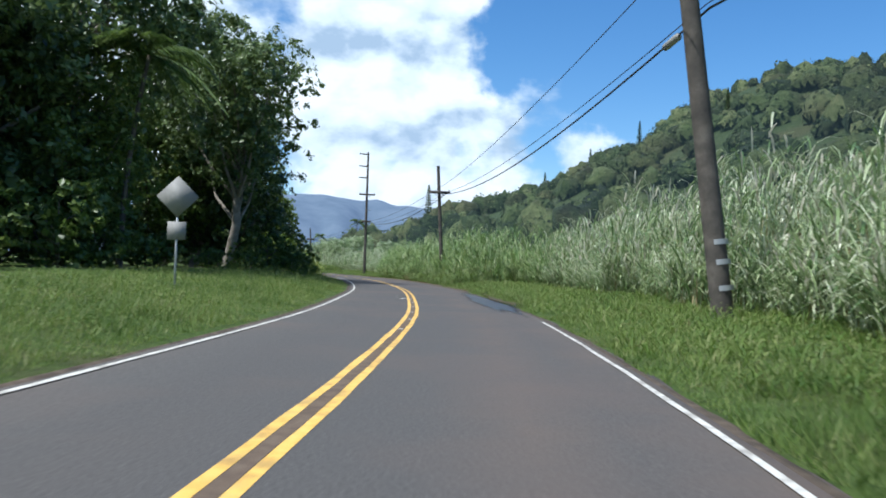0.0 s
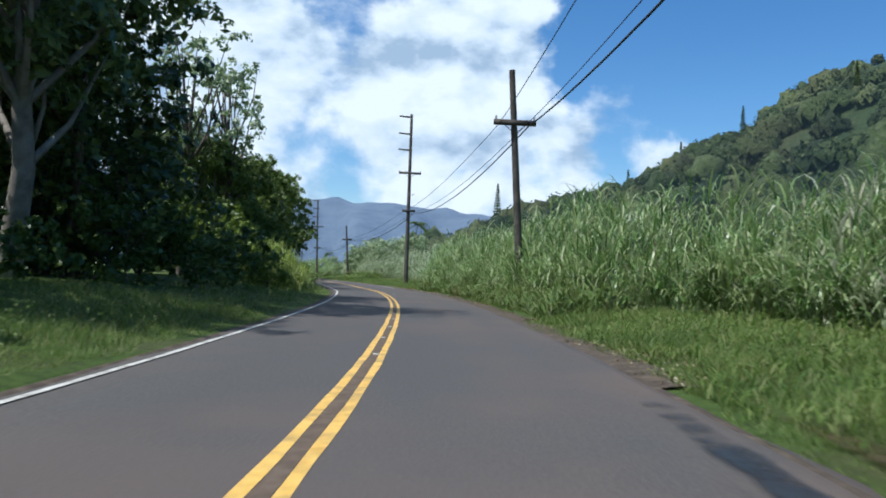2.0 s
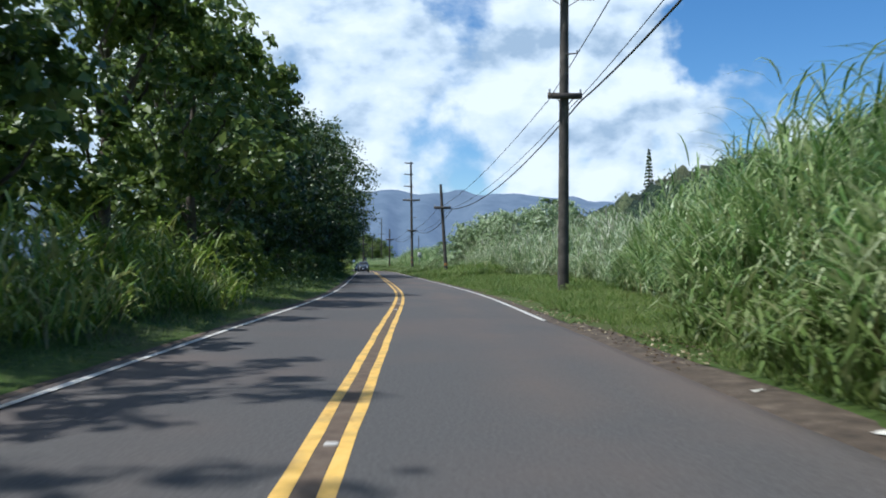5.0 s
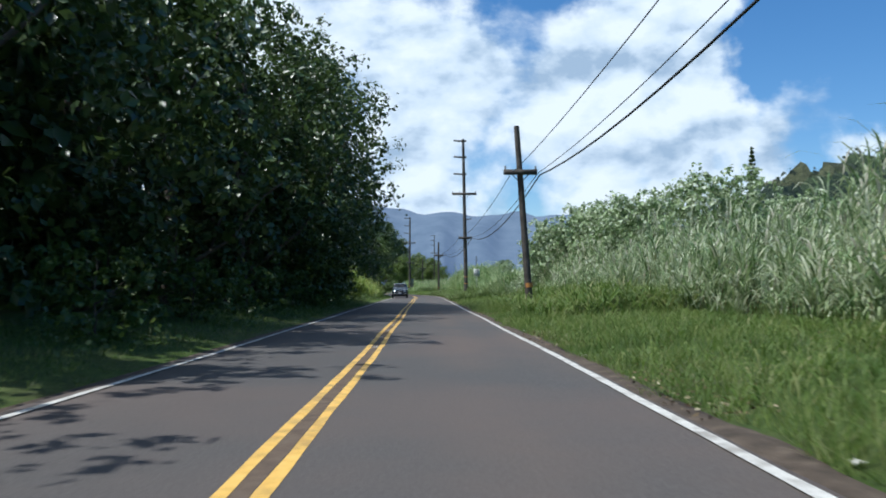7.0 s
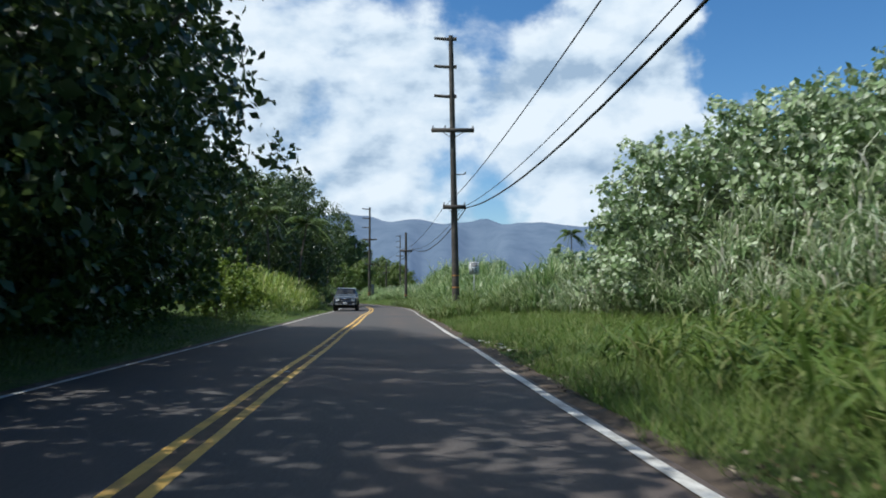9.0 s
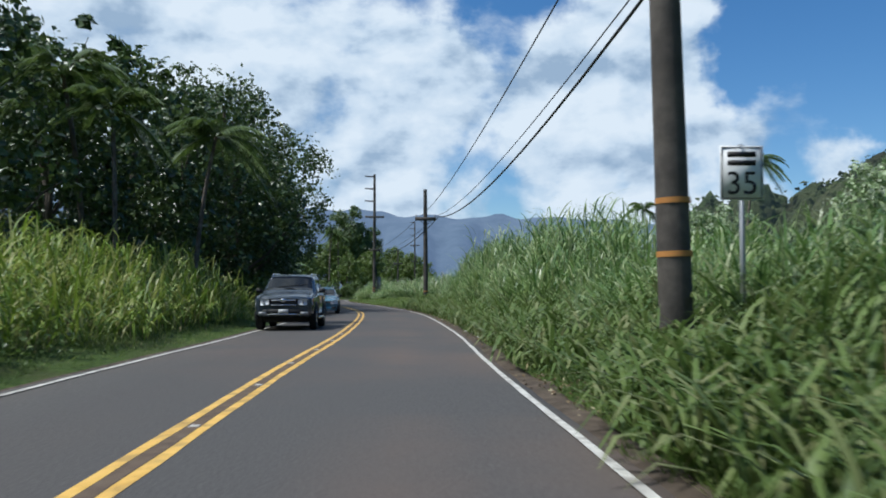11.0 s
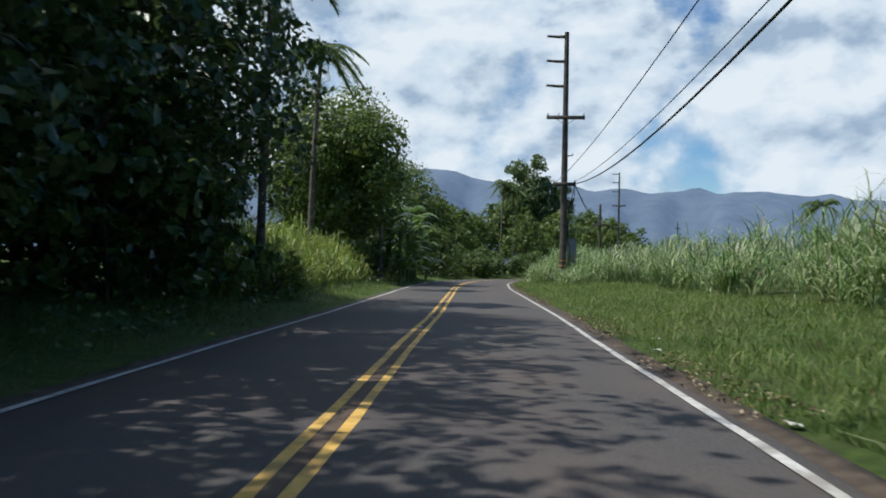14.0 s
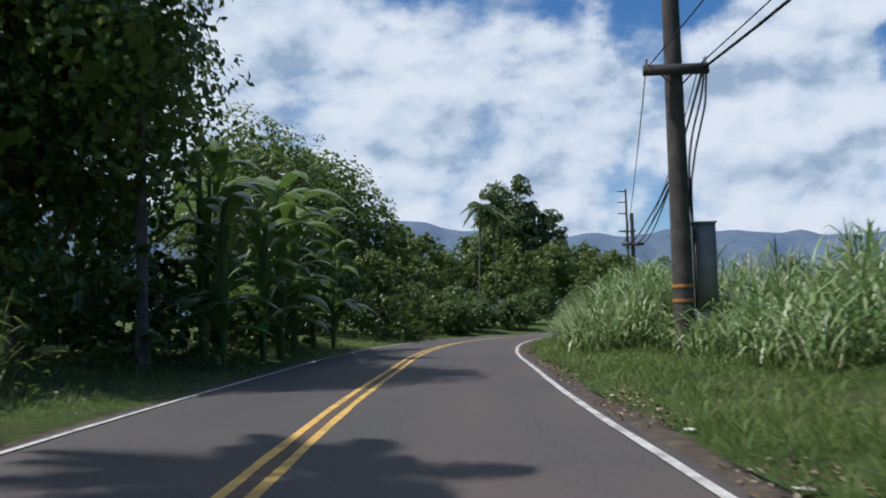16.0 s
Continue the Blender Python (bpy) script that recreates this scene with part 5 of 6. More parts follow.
def wires():
    low = [(12, -28, 8.15), (5.2, 21.5, 8.15), (-3.0, 76.3, 8.15), (-16.35, 131.3, 8.2), (-32.4, 172.0, 6.55), (-49.75, 217.9, 6.5), (-69.15, 265.7, 6.85), (-93.4, 314.3, 7.15), (-108.4, 363.2, 7.1)]
    for side, rise, sag, rad in ((-0.65, 0.0, 0.6, 0.016), (0.62, 0.05, 0.75, 0.016), (0.70, -0.05, 1.1, 0.034)):
        for a, b in zip(low, low[1:]):
            w = np.linspace(0, 1, 15)[:, None]
            t = np.array(b) - np.array(a)
            n = np.array([t[1], -t[0], 0]) / math.hypot(t[0], t[1])
            p = np.array(a) * (1 - w) + np.array(b) * w + n * side
            p[:, 2] += rise - (4 * w * (1 - w))[:, 0] * sag
            if side < 0 and a[1] < 30:   # the first pole carries this wire higher
                p[:, 2] += 0.7 * (np.ones(15) if b[1] < 30 else 1 - w[:, 0])
            v, f = tube(p, np.full(15, rad), 5)
            tagged(new("wire", mesh_from("wire", v, f, M_WIRE)), "black overhead cable between poles", "cable", "cables along the road")


wires()
# service cables that leave the arm, hug the post and run on to the next pole
for p in ([(0.66, -0.26, 6.85), (0.60, -0.2, 6.3), (0.36, -0.1, 5.4), (0.27, 0.0, 4.7), (0.27, 0.02, 3.6), (0.36, 0.1, 2.9), (0.42, 0.5, 2.7)], [(0.72, -0.26, 6.85), (0.68, -0.2, 6.1), (0.44, 0.0, 5.0), (0.31, 0.05, 4.2), (0.31, 0.05, 1.2)],
          [(-0.2, 0.1, 4.3), (0.1, 3.0, 4.1), (1.9, 15.0, 4.5), (4.6, 32.0, 5.5), (7.6, 50.4, 7.0)], [(-0.2, 0.1, 4.15), (0.15, 3.0, 3.95), (2.0, 15.0, 4.25), (4.8, 32.0, 5.3), (7.8, 50.4, 6.95)]):
    w = np.linspace(0, len(p) - 1, 30)
    p = np.stack([np.interp(w, np.arange(len(p)), np.array(p)[:, j]) for j in range(3)], 1)
    p[1:-1] = (p[:-2] + p[1:-1] * 2 + p[2:]) / 4
    v, f = tube(p, np.full(30, 0.026), 6)
    ob = tagged(new("cable", mesh_from("cable", v, f, M_WIRE, True)), "black service cable fixed to the tall pole", "cable", "service cables")
    ob.matrix_basis = P7.matrix_basis.copy()


def splice_case():
    """Grey closure that hangs on the cable near the leaning pole."""
    v, f = tube([[0, -0.5, 0], [0, -0.45, 0], [0, 0.45, 0], [0, 0.5, 0]], [0.03, 0.11, 0.11, 0.03], 10)
    ob = new("cable_closure", mesh_from("cable_closure", v, f, M_GREY, True))
    tagged(ob, "grey cable closure hanging on the overhead cable", "cable closure")
    ob.matrix_basis = pose(5.5, 24.0, 7.86, -4, 0, 9)


splice_case()


def pole_cabinet():
    root = new("cabinet")
    part("case", box((0, 0, 1.6), (0.5, 0.42, 2.1)), M_GREY, root, smooth=False)
    part("door", box((0, -0.22, 1.6), (0.44, 0.02, 1.95)), M_GREY, root, smooth=False)
    part("plinth", box((0, 0, 0.2), (0.4, 0.34, 1.0)), M_GALV, root, smooth=False)
    part("conduit", tube([[-0.29, -0.1, -0.4], [-0.29, -0.1, 2.75]], [0.035, 0.035], 8), M_GALV, root, "pale metal conduit beside the case")
    part("hood", box((0, -0.02, 2.67), (0.54, 0.50, 0.04)), M_GREY, root, smooth=False)
    part("latch", box((0.15, -0.24, 1.6), (0.03, 0.03, 0.14)), M_GALV, root, smooth=False)
    tagged(root, "grey steel equipment cabinet beside the utility pole", "cabinet")
    root.matrix_basis = pose(-93.02, 315.0, 0.7, 0, 0, 28)


pole_cabinet()


# ---- signs ----
def diamond_sign():
    root = new("road_sign")
    part("post", box((0, 0.03, 1.5), (0.06, 0.05, 4.0)), M_GALV, root, smooth=False)
    v, f = box((0, 0, 0), (0.91, 0.01, 0.91))
    q = 0.70710678
    v = np.stack([(v[:, 0] - v[:, 2]) * q, v[:, 1], (v[:, 0] + v[:, 2]) * q + 3.2], 1)
    part("panel", (v, f), M_GREY, root, "bare grey back of a diamond panel", False)
    part("plate", box((0, 0, 2.15), (0.56, 0.01, 0.56)), M_GREY, root, "bare grey back of a square plate", False)
    tagged(root, "grey back of a diamond warning sign on a steel post", "road sign")
    root.matrix_basis = pose(-9.05, 25.8, 0.0, 0, 0, 8)


diamond_sign()


def text(body, size, at, mat, parent, label):
    """Flat lettering as a mesh."""
    cu = bpy.data.curves.new("lettering", "FONT")
    cu.body, cu.size, cu.align_x, cu.align_y, cu.extrude = body, size, "CENTER", "CENTER", 0.002
    tmp = bpy.data.objects.new("lettering", cu)
    scene.collection.objects.link(tmp)
    bpy.context.view_layer.update()
    me = bpy.data.meshes.new_from_object(tmp.evaluated_get(bpy.context.evaluated_depsgraph_get()))
    bpy.data.objects.remove(tmp)
    me.transform(Matrix.Translation(at) @ pose(0, 0, 0, 90, 0, 0))
    me.materials.clear()
    me.materials.append(mat)
    ob = new("lettering", me)
    ob.parent = parent
    tagged(ob, label)


def speed_sign():
    root = new("speed_limit_sign")
    part("post", box((0, 0.03, 1.3), (0.06, 0.05, 3.2)), M_GALV, root, smooth=False)
    v, f = box((0, 0, 2.5), (0.61, 0.008, 0.76))
    panel = part("panel", (v, f), M_SIGNWHITE, root, smooth=False)
    for c, sz in (((0, -0.0065, 2.855), (0.56, 0.005, 0.012)), ((0, -0.0065, 2.145), (0.56, 0.005, 0.012)), ((-0.28, -0.0065, 2.5), (0.012, 0.005, 0.70)), ((0.28, -0.0065, 2.5), (0.012, 0.005, 0.70))):
        part("border", box(c, sz), M_BLACK, panel, smooth=False)
    text("35", 0.46, (0, -0.008, 2.34), M_BLACK, panel, "black numerals")
    for z in (2.76, 2.64):
        part("lettering", box((0, -0.0065, z), (0.40, 0.005, 0.075)), M_BLACK, panel, smooth=False)
    tagged(root, "white rectangular speed limit sign on a steel post", "road sign")
    root.matrix_basis = pose(-48.8, 218.8, 0.35, 0, 0, 20)


speed_sign()


# ---- shoulder, wet patch, litter ----
def soil(y0, y1, a, b, amp, label):
    def wob(S, O):
        return np.where(O > b - 0.01, amp * fbm(S, O * 0, 1.3) + amp * 0.5 * fbm(S, O * 0, 0.5), 0) if b > 0 else np.where(O < b + 0.01, amp * fbm(S, O * 0, 1.3), 0)
    lo, hi = min(a, b), max(a, b)
    offs = np.linspace(lo, hi, 5)
    z = ground_z(np.zeros(5), offs) + np.array([0.02, 0.035, 0.04, 0.03, -0.03])[::(1 if b > 0 else -1)]
    tagged(new("dirt_shoulder", strip("dirt_shoulder", SY(y0), SY(y1), offs, z, M_SOIL, 0.4, wob)), label, "dirt", kind="structure")


soil(-20, 50, 3.3, 3.62, 0.2, "brown dirt strip between asphalt and grass")
soil(48, 112, 3.3, 4.2, 0.34, "wide brown dirt strip below the cane")
soil(110, 345, 3.35, 3.85, 0.32, "brown dirt strip between asphalt and grass")
soil(-20, 345, -3.0, -3.3, 0.12, "thin brown dirt strip between asphalt and grass")


def puddle(y0, y1, o0, o1, mat, z, name, label):
    n = 44
    a = np.linspace(0, 2 * np.pi, n, endpoint=False)
    r = 1 + 0.16 * np.sin(3 * a + 1) + 0.10 * np.sin(7 * a) + 0.06 * np.sin(13 * a + 2)
    w = np.linspace(0, 1, 6)[1:]
    s = (SY(y0) + SY(y1)) / 2 + (SY(y1) - SY(y0)) / 2 * np.cos(a)[None] * r[None] * w[:, None]
    o = (o0 + o1) / 2 + (o1 - o0) / 2 * np.sin(a)[None] * r[None] * w[:, None]
    x, y = on_road(s, o)
    v = np.stack([x, y, np.full_like(x, z) + 0 * w[:, None]], -1).reshape(-1, 3)
    cx, cy = on_road((SY(y0) + SY(y1)) / 2, (o0 + o1) / 2)
    v = np.vstack([v, [[cx, cy, z]]])
    i = np.arange(n)
    f = [np.stack([k * n + i, (k + 1) * n + i, (k + 1) * n + (i + 1) % n, k * n + (i + 1) % n], 1) for k in range(4)]
    f.append(np.stack([np.full(n, 5 * n), i, (i + 1) % n, (i + 1) % n], 1))
    me = bpy.data.meshes.new(name)
    me.from_pydata(v.tolist(), [], [tuple(dict.fromkeys(q.tolist())) for q in np.concatenate(f)])
    me.materials.append(mat)
    uv = me.uv_layers.new(name="rim")
    w_of = np.append(np.repeat(w, n), 0.0)
    for lp in me.loops:
        uv.data[lp.index].uv = (w_of[lp.vertex_index], 0.0)
    tagged(new(name, me), label, "puddle", kind="structure")


puddle(22, 46, 2.35, 3.62, M_WET, 0.002, "puddle", "dark wet patch at the road edge")
puddle(26, 46, 3.3, 4.8, M_MUDWATER, 0.035, "puddle", "shallow muddy brown puddle beside the road")


def scrap(x, y, z, size, mat, name, label, cat, turn):
    """A crumpled thin piece."""
    n = 9
    a = np.linspace(0, 2 * np.pi, n, endpoint=False)
    r = size * rng.uniform(0.6, 1.2, n)
    rim = np.stack([np.cos(a) * r, np.sin(a) * r * 0.6, rng.uniform(0.0, 0.35, n) * size], 1)
    v = np.vstack([rim, [[0, 0, size * 0.25]], rim * 0.98 - np.array([0, 0, 0.004]), [[0, 0, size * 0.25 - 0.004]]])
    f = [(i, (i + 1) % n, n) for i in range(n)] + [((i + 1) % n + n + 1, i + n + 1, 2 * n + 1) for i in range(n)]
    me = bpy.data.meshes.new(name)
    me.from_pydata(v.tolist(), [], f)
    me.materials.append(mat)
    ob = tagged(new(name, me), label, cat, "litter along the road")
    ob.matrix_basis = pose(x, y, z, 0, 0, turn)


for y, off, size in ((188.2, 3.9, 0.16), (188.9, 3.8, 0.13), (187.2, 4.0, 0.15), (186.2, 3.95, 0.12), (185.2, 4.0, 0.14), (263.4, 3.75, 0.14), (266.1, 3.8, 0.12), (262.9, 3.85, 0.11), (264.3, 3.95, 0.12), (286.1, 4.35, 0.09),
                     (283.4, 4.3, 0.10), (284.2, 4.8, 0.11), (288.8, 3.9, 0.10), (287.8, 3.8, 0.08), (292, 3.9, 0.08), (271.7, 4.0, 0.1), (273.5, 4.4, 0.08), (276, 4.2, 0.09), (278.5, 4.5, 0.09),
                     (97.7, 3.9, 0.10), (95.9, 4.0, 0.09), (94.4, 4.05, 0.1), (92.5, 4.1, 0.08), (91.0, 4.2, 0.1), (101, 3.85, 0.1), (103, 3.8, 0.08), (138.4, 3.95, 0.09), (147, 3.8, 0.07), (155, 3.8, 0.07), (227, 3.75, 0.09), (230.5, 3.7, 0.08), (223, 3.9, 0.08), (241, 3.7, 0.1), (245, 3.8, 0.08),
                     (298, 3.8, 0.08), (300.6, 3.9, 0.08), (304, 3.85, 0.07), (308, 3.9, 0.07)):
    a_, b_, z_ = spot(y, off)
    scrap(a_, b_, z_ + 0.08, size, M_PAPER, "paper_scrap", "pale scrap of paper or leaf litter on the dirt", "litter", y * 37 % 360)
for y, off, size in ((33.5, -0.35, 0.16), (35.1, -0.1, 0.05), (35.8, -0.6, 0.04), (88.8, 0.62, 0.05), (87, 1.2, 0.03)):
    a_, b_ = on_road(SY(y), off)
    scrap(float(a_), float(b_), 0.004, size, M_PAPER, "paper_scrap", "crumpled white scrap lying on the asphalt", "litter", y * 53 % 360)


def litter(y0, y1, o0, o1, count, label):
    """Small brown and tan fallen leaves."""
    y = rng.uniform(y0, y1, count)
    s = np.interp(y, LINE[:, 1], ARC)
    o = o0 + (o1 - o0) * rng.uniform(0, 1, count) ** 0.8 + 0.12 * fbm(s, s * 0, 1.1)
    keep = fbm(s, o, 2.0) + 0.5 * fbm(s, o, 7.0, 3) > -0.15
    s, o = s[keep], o[keep]
    x, yy = on_road(s, o)
    v, f = leaf_quads(np.stack([x, yy, ground_z(s, o) + rng.uniform(0.03, 0.07, len(x))], 1), 0.038, 1.2, 1.5)
    tagged(new("leaf_litter", mesh_from("leaf_litter", v, f, M_LITTER)), label, "leaf litter", kind="stuff")


litter(48, 112, 3.6, 4.7, 5200, "brown fallen leaves on the dirt strip")
litter(112, 250, 3.5, 4.4, 7000, "brown fallen leaves on the dirt strip")
litter(290.9, 292.8, 3.6, 4.4, 1100, "small heap of brown leaf litter at the road edge")
litter(282, 286, 3.6, 4.3, 700, "patch of brown leaf litter at the road edge")
litter(250, 330, 3.45, 4.25, 8000, "brown and tan fallen leaves on the dirt strip")


def cut_pile(y, off, length, label):
    n = 420
    s = SY(y) + rng.normal(0, length * 0.3, n)
    o = off + rng.normal(0, 0.22, n)
    x, yy = on_road(s, o)
    me = blades(x, yy, ground_z(s, o) + rng.uniform(0.0, 0.22, n), rng.uniform(0.3, 0.6, n), rng.uniform(0.02, 0.04, n), M_CANE_DRY, "cut_grass_heap", 1.2, 3, 1.1)
    tagged(new("cut_grass_heap", me), label, "grass heap", kind="stuff")


cut_pile(88.6, 4.75, 2.6, "heap of cut dry cane leaves beside the asphalt")

# worn white reflective markers between the yellow lines
for k in range(110):
    s_ = 12 + k * 3.4
    if (k * 7919) % 10 < 4:
        continue
    x_, y_ = on_road(s_, 0.03 * math.sin(k * 2.1))
    t_ = road_turn(float(np.interp(s_, ARC, LINE[:, 1])))
    v, f = box((0, 0, 0.006), (0.11, 0.09, 0.014))
    v[:, :2] *= np.where(v[:, 2:3] > 0.006, 0.7, 1.0)
    ob = new("marker", mesh_from("marker", v, f, M_WHITE))
    ob.parent = road
    ob.matrix_basis = pose(float(x_), float(y_), 0.0, 0, 0, t_)


# ---- cars in the oncoming lane ----
M_SUV = material("dark_grey_paint", [(0.034, 0.046, 0.060), (0.050, 0.066, 0.086)], 3, 0.18, spec=0.8)
M_BLUE = material("light_blue_paint", [(0.050, 0.140, 0.205), (0.075, 0.180, 0.255)], 3, 0.18, spec=0.7)
M_GLASS = material("dark_car_glass", [(0.012, 0.014, 0.016), (0.02, 0.022, 0.025)], 3, 0.05, spec=0.4)
M_TYRE = material("tyre_rubber", [(0.015, 0.015, 0.015), (0.03, 0.03, 0.03)], 6, 0.9)
M_CHROME = material("chrome", [(0.6, 0.61, 0.62), (0.72, 0.73, 0.74)], 4, 0.15, metal=0.9)
M_LAMP = material("headlight_glass", [(0.55, 0.57, 0.6), (0.75, 0.77, 0.8)], 9, 0.1, spec=0.6)
M_AMBER = material("amber_lamp", [(0.45, 0.12, 0.04), (0.6, 0.18, 0.05)], 6, 0.2)
M_PLATE = material("number_plate", [(0.45, 0.46, 0.46), (0.6, 0.6, 0.6)], 5, 0.5)


def loft(stations, sides=None):
    """A car body from cross-sections: x, half width, low, belt, roof half width, roof height."""
    rings = []
    for x, w, zl, zb, wr, zr in stations:
        half = [(0.0, zl), (w * 0.86, zl), (w * 0.97, zl + 0.10), (w, (zl + zb) * 0.52), (w * 0.985, zb - 0.06), (w * 0.95, zb), (wr + 0.03, zr - 0.10), (wr * 0.96, zr - 0.03), (wr * 0.72, zr), (0.0, zr + 0.012)]
        ring = [(x, a, b) for a, b in half] + [(x, -a, b) for a, b in half[-2:0:-1]]
        rings.append(ring)
    n = len(rings[0])
    v = np.array(rings).reshape(-1, 3)
    m = len(rings)
    i = np.arange(m - 1)[:, None] * n + np.arange(n)[None]
    j = np.arange(m - 1)[:, None] * n + (np.arange(n)[None] + 1) % n
    f = np.stack([i, j, j + n, i + n], -1).reshape(-1, 4).tolist()
    f.append(list(range(n))[::-1])
    f.append([(m - 1) * n + k for k in range(n)])
    return v, f


def poly_part(name, v, f, mat, parent, label="", thick=0.0):
    me = bpy.data.meshes.new(name)
    me.from_pydata([tuple(map(float, q)) for q in v], [], f)
    me.materials.append(mat)
    if thick:
        bm = bmesh.new()
        bm.from_mesh(me)
        bmesh.ops.solidify(bm, geom=bm.faces[:], thickness=thick)
        bm.to_mesh(me)
        bm.free()
    ob = new(name, me)
    ob.parent = parent
    if label:
        tagged(ob, label)
    return ob


def disc_ring(profile, x, y, z, sides=28):
    """A turned part about the y axis: profile of (radius, y)."""
    a = np.linspace(0, 2 * np.pi, sides, endpoint=False)
    v = np.array([[x + r * math.cos(q), y + d, z + r * math.sin(q)] for r, d in profile for q in a])
    m = len(profile)
    f = [(k * sides + i, k * sides + (i + 1) % sides, (k + 1) * sides + (i + 1) % sides, (k + 1) * sides + i) for k in range(m - 1) for i in range(sides)]
    return v, np.array(f)


def section(stations, x):
    """The ring of the body at x, front to back."""
    xs = [q[0] for q in stations]
    w, zl, zb, wr, zr = (float(np.interp(x, xs, [q[k] for q in stations])) for k in range(1, 6))
    half = [(0.0, zl), (w * 0.86, zl), (w * 0.97, zl + 0.10), (w, (zl + zb) * 0.52), (w * 0.985, zb - 0.06), (w * 0.95, zb), (wr + 0.03, zr - 0.10), (wr * 0.96, zr - 0.03), (wr * 0.72, zr), (0.0, zr + 0.012)]
    return [np.array((x, a, b)) for a, b in half]


def pane(name, rows, mat, parent, label, lift):
    """A glazed or painted patch that follows the body, lifted by lift."""
    g = np.array(rows)
    du, dv = np.gradient(g, axis=0), np.gradient(g, axis=1)
    nrm = np.cross(du, dv)
    nrm /= np.linalg.norm(nrm, axis=2)[..., None] + 1e-9
    nrm *= np.sign((nrm * (g - np.array([2.3, 0, 0.7]))).sum(2))[..., None]
    n, m = g.shape[:2]
    top, low = (g + nrm * lift).reshape(-1, 3), (g - nrm * 0.01).reshape(-1, 3)
    f = grid_faces(n, m)
    rim = np.concatenate([np.arange(m), np.arange(1, n) * m + m - 1, (n - 1) * m + np.arange(m - 2, -1, -1), np.arange(n - 2, 0, -1) * m])
    nx = np.roll(rim, -1)
    skirt = np.stack([rim, nx, nx + n * m, rim + n * m], 1)
    return part(name, (np.concatenate([top, low]), np.concatenate([f, skirt])), mat, parent, label, False)


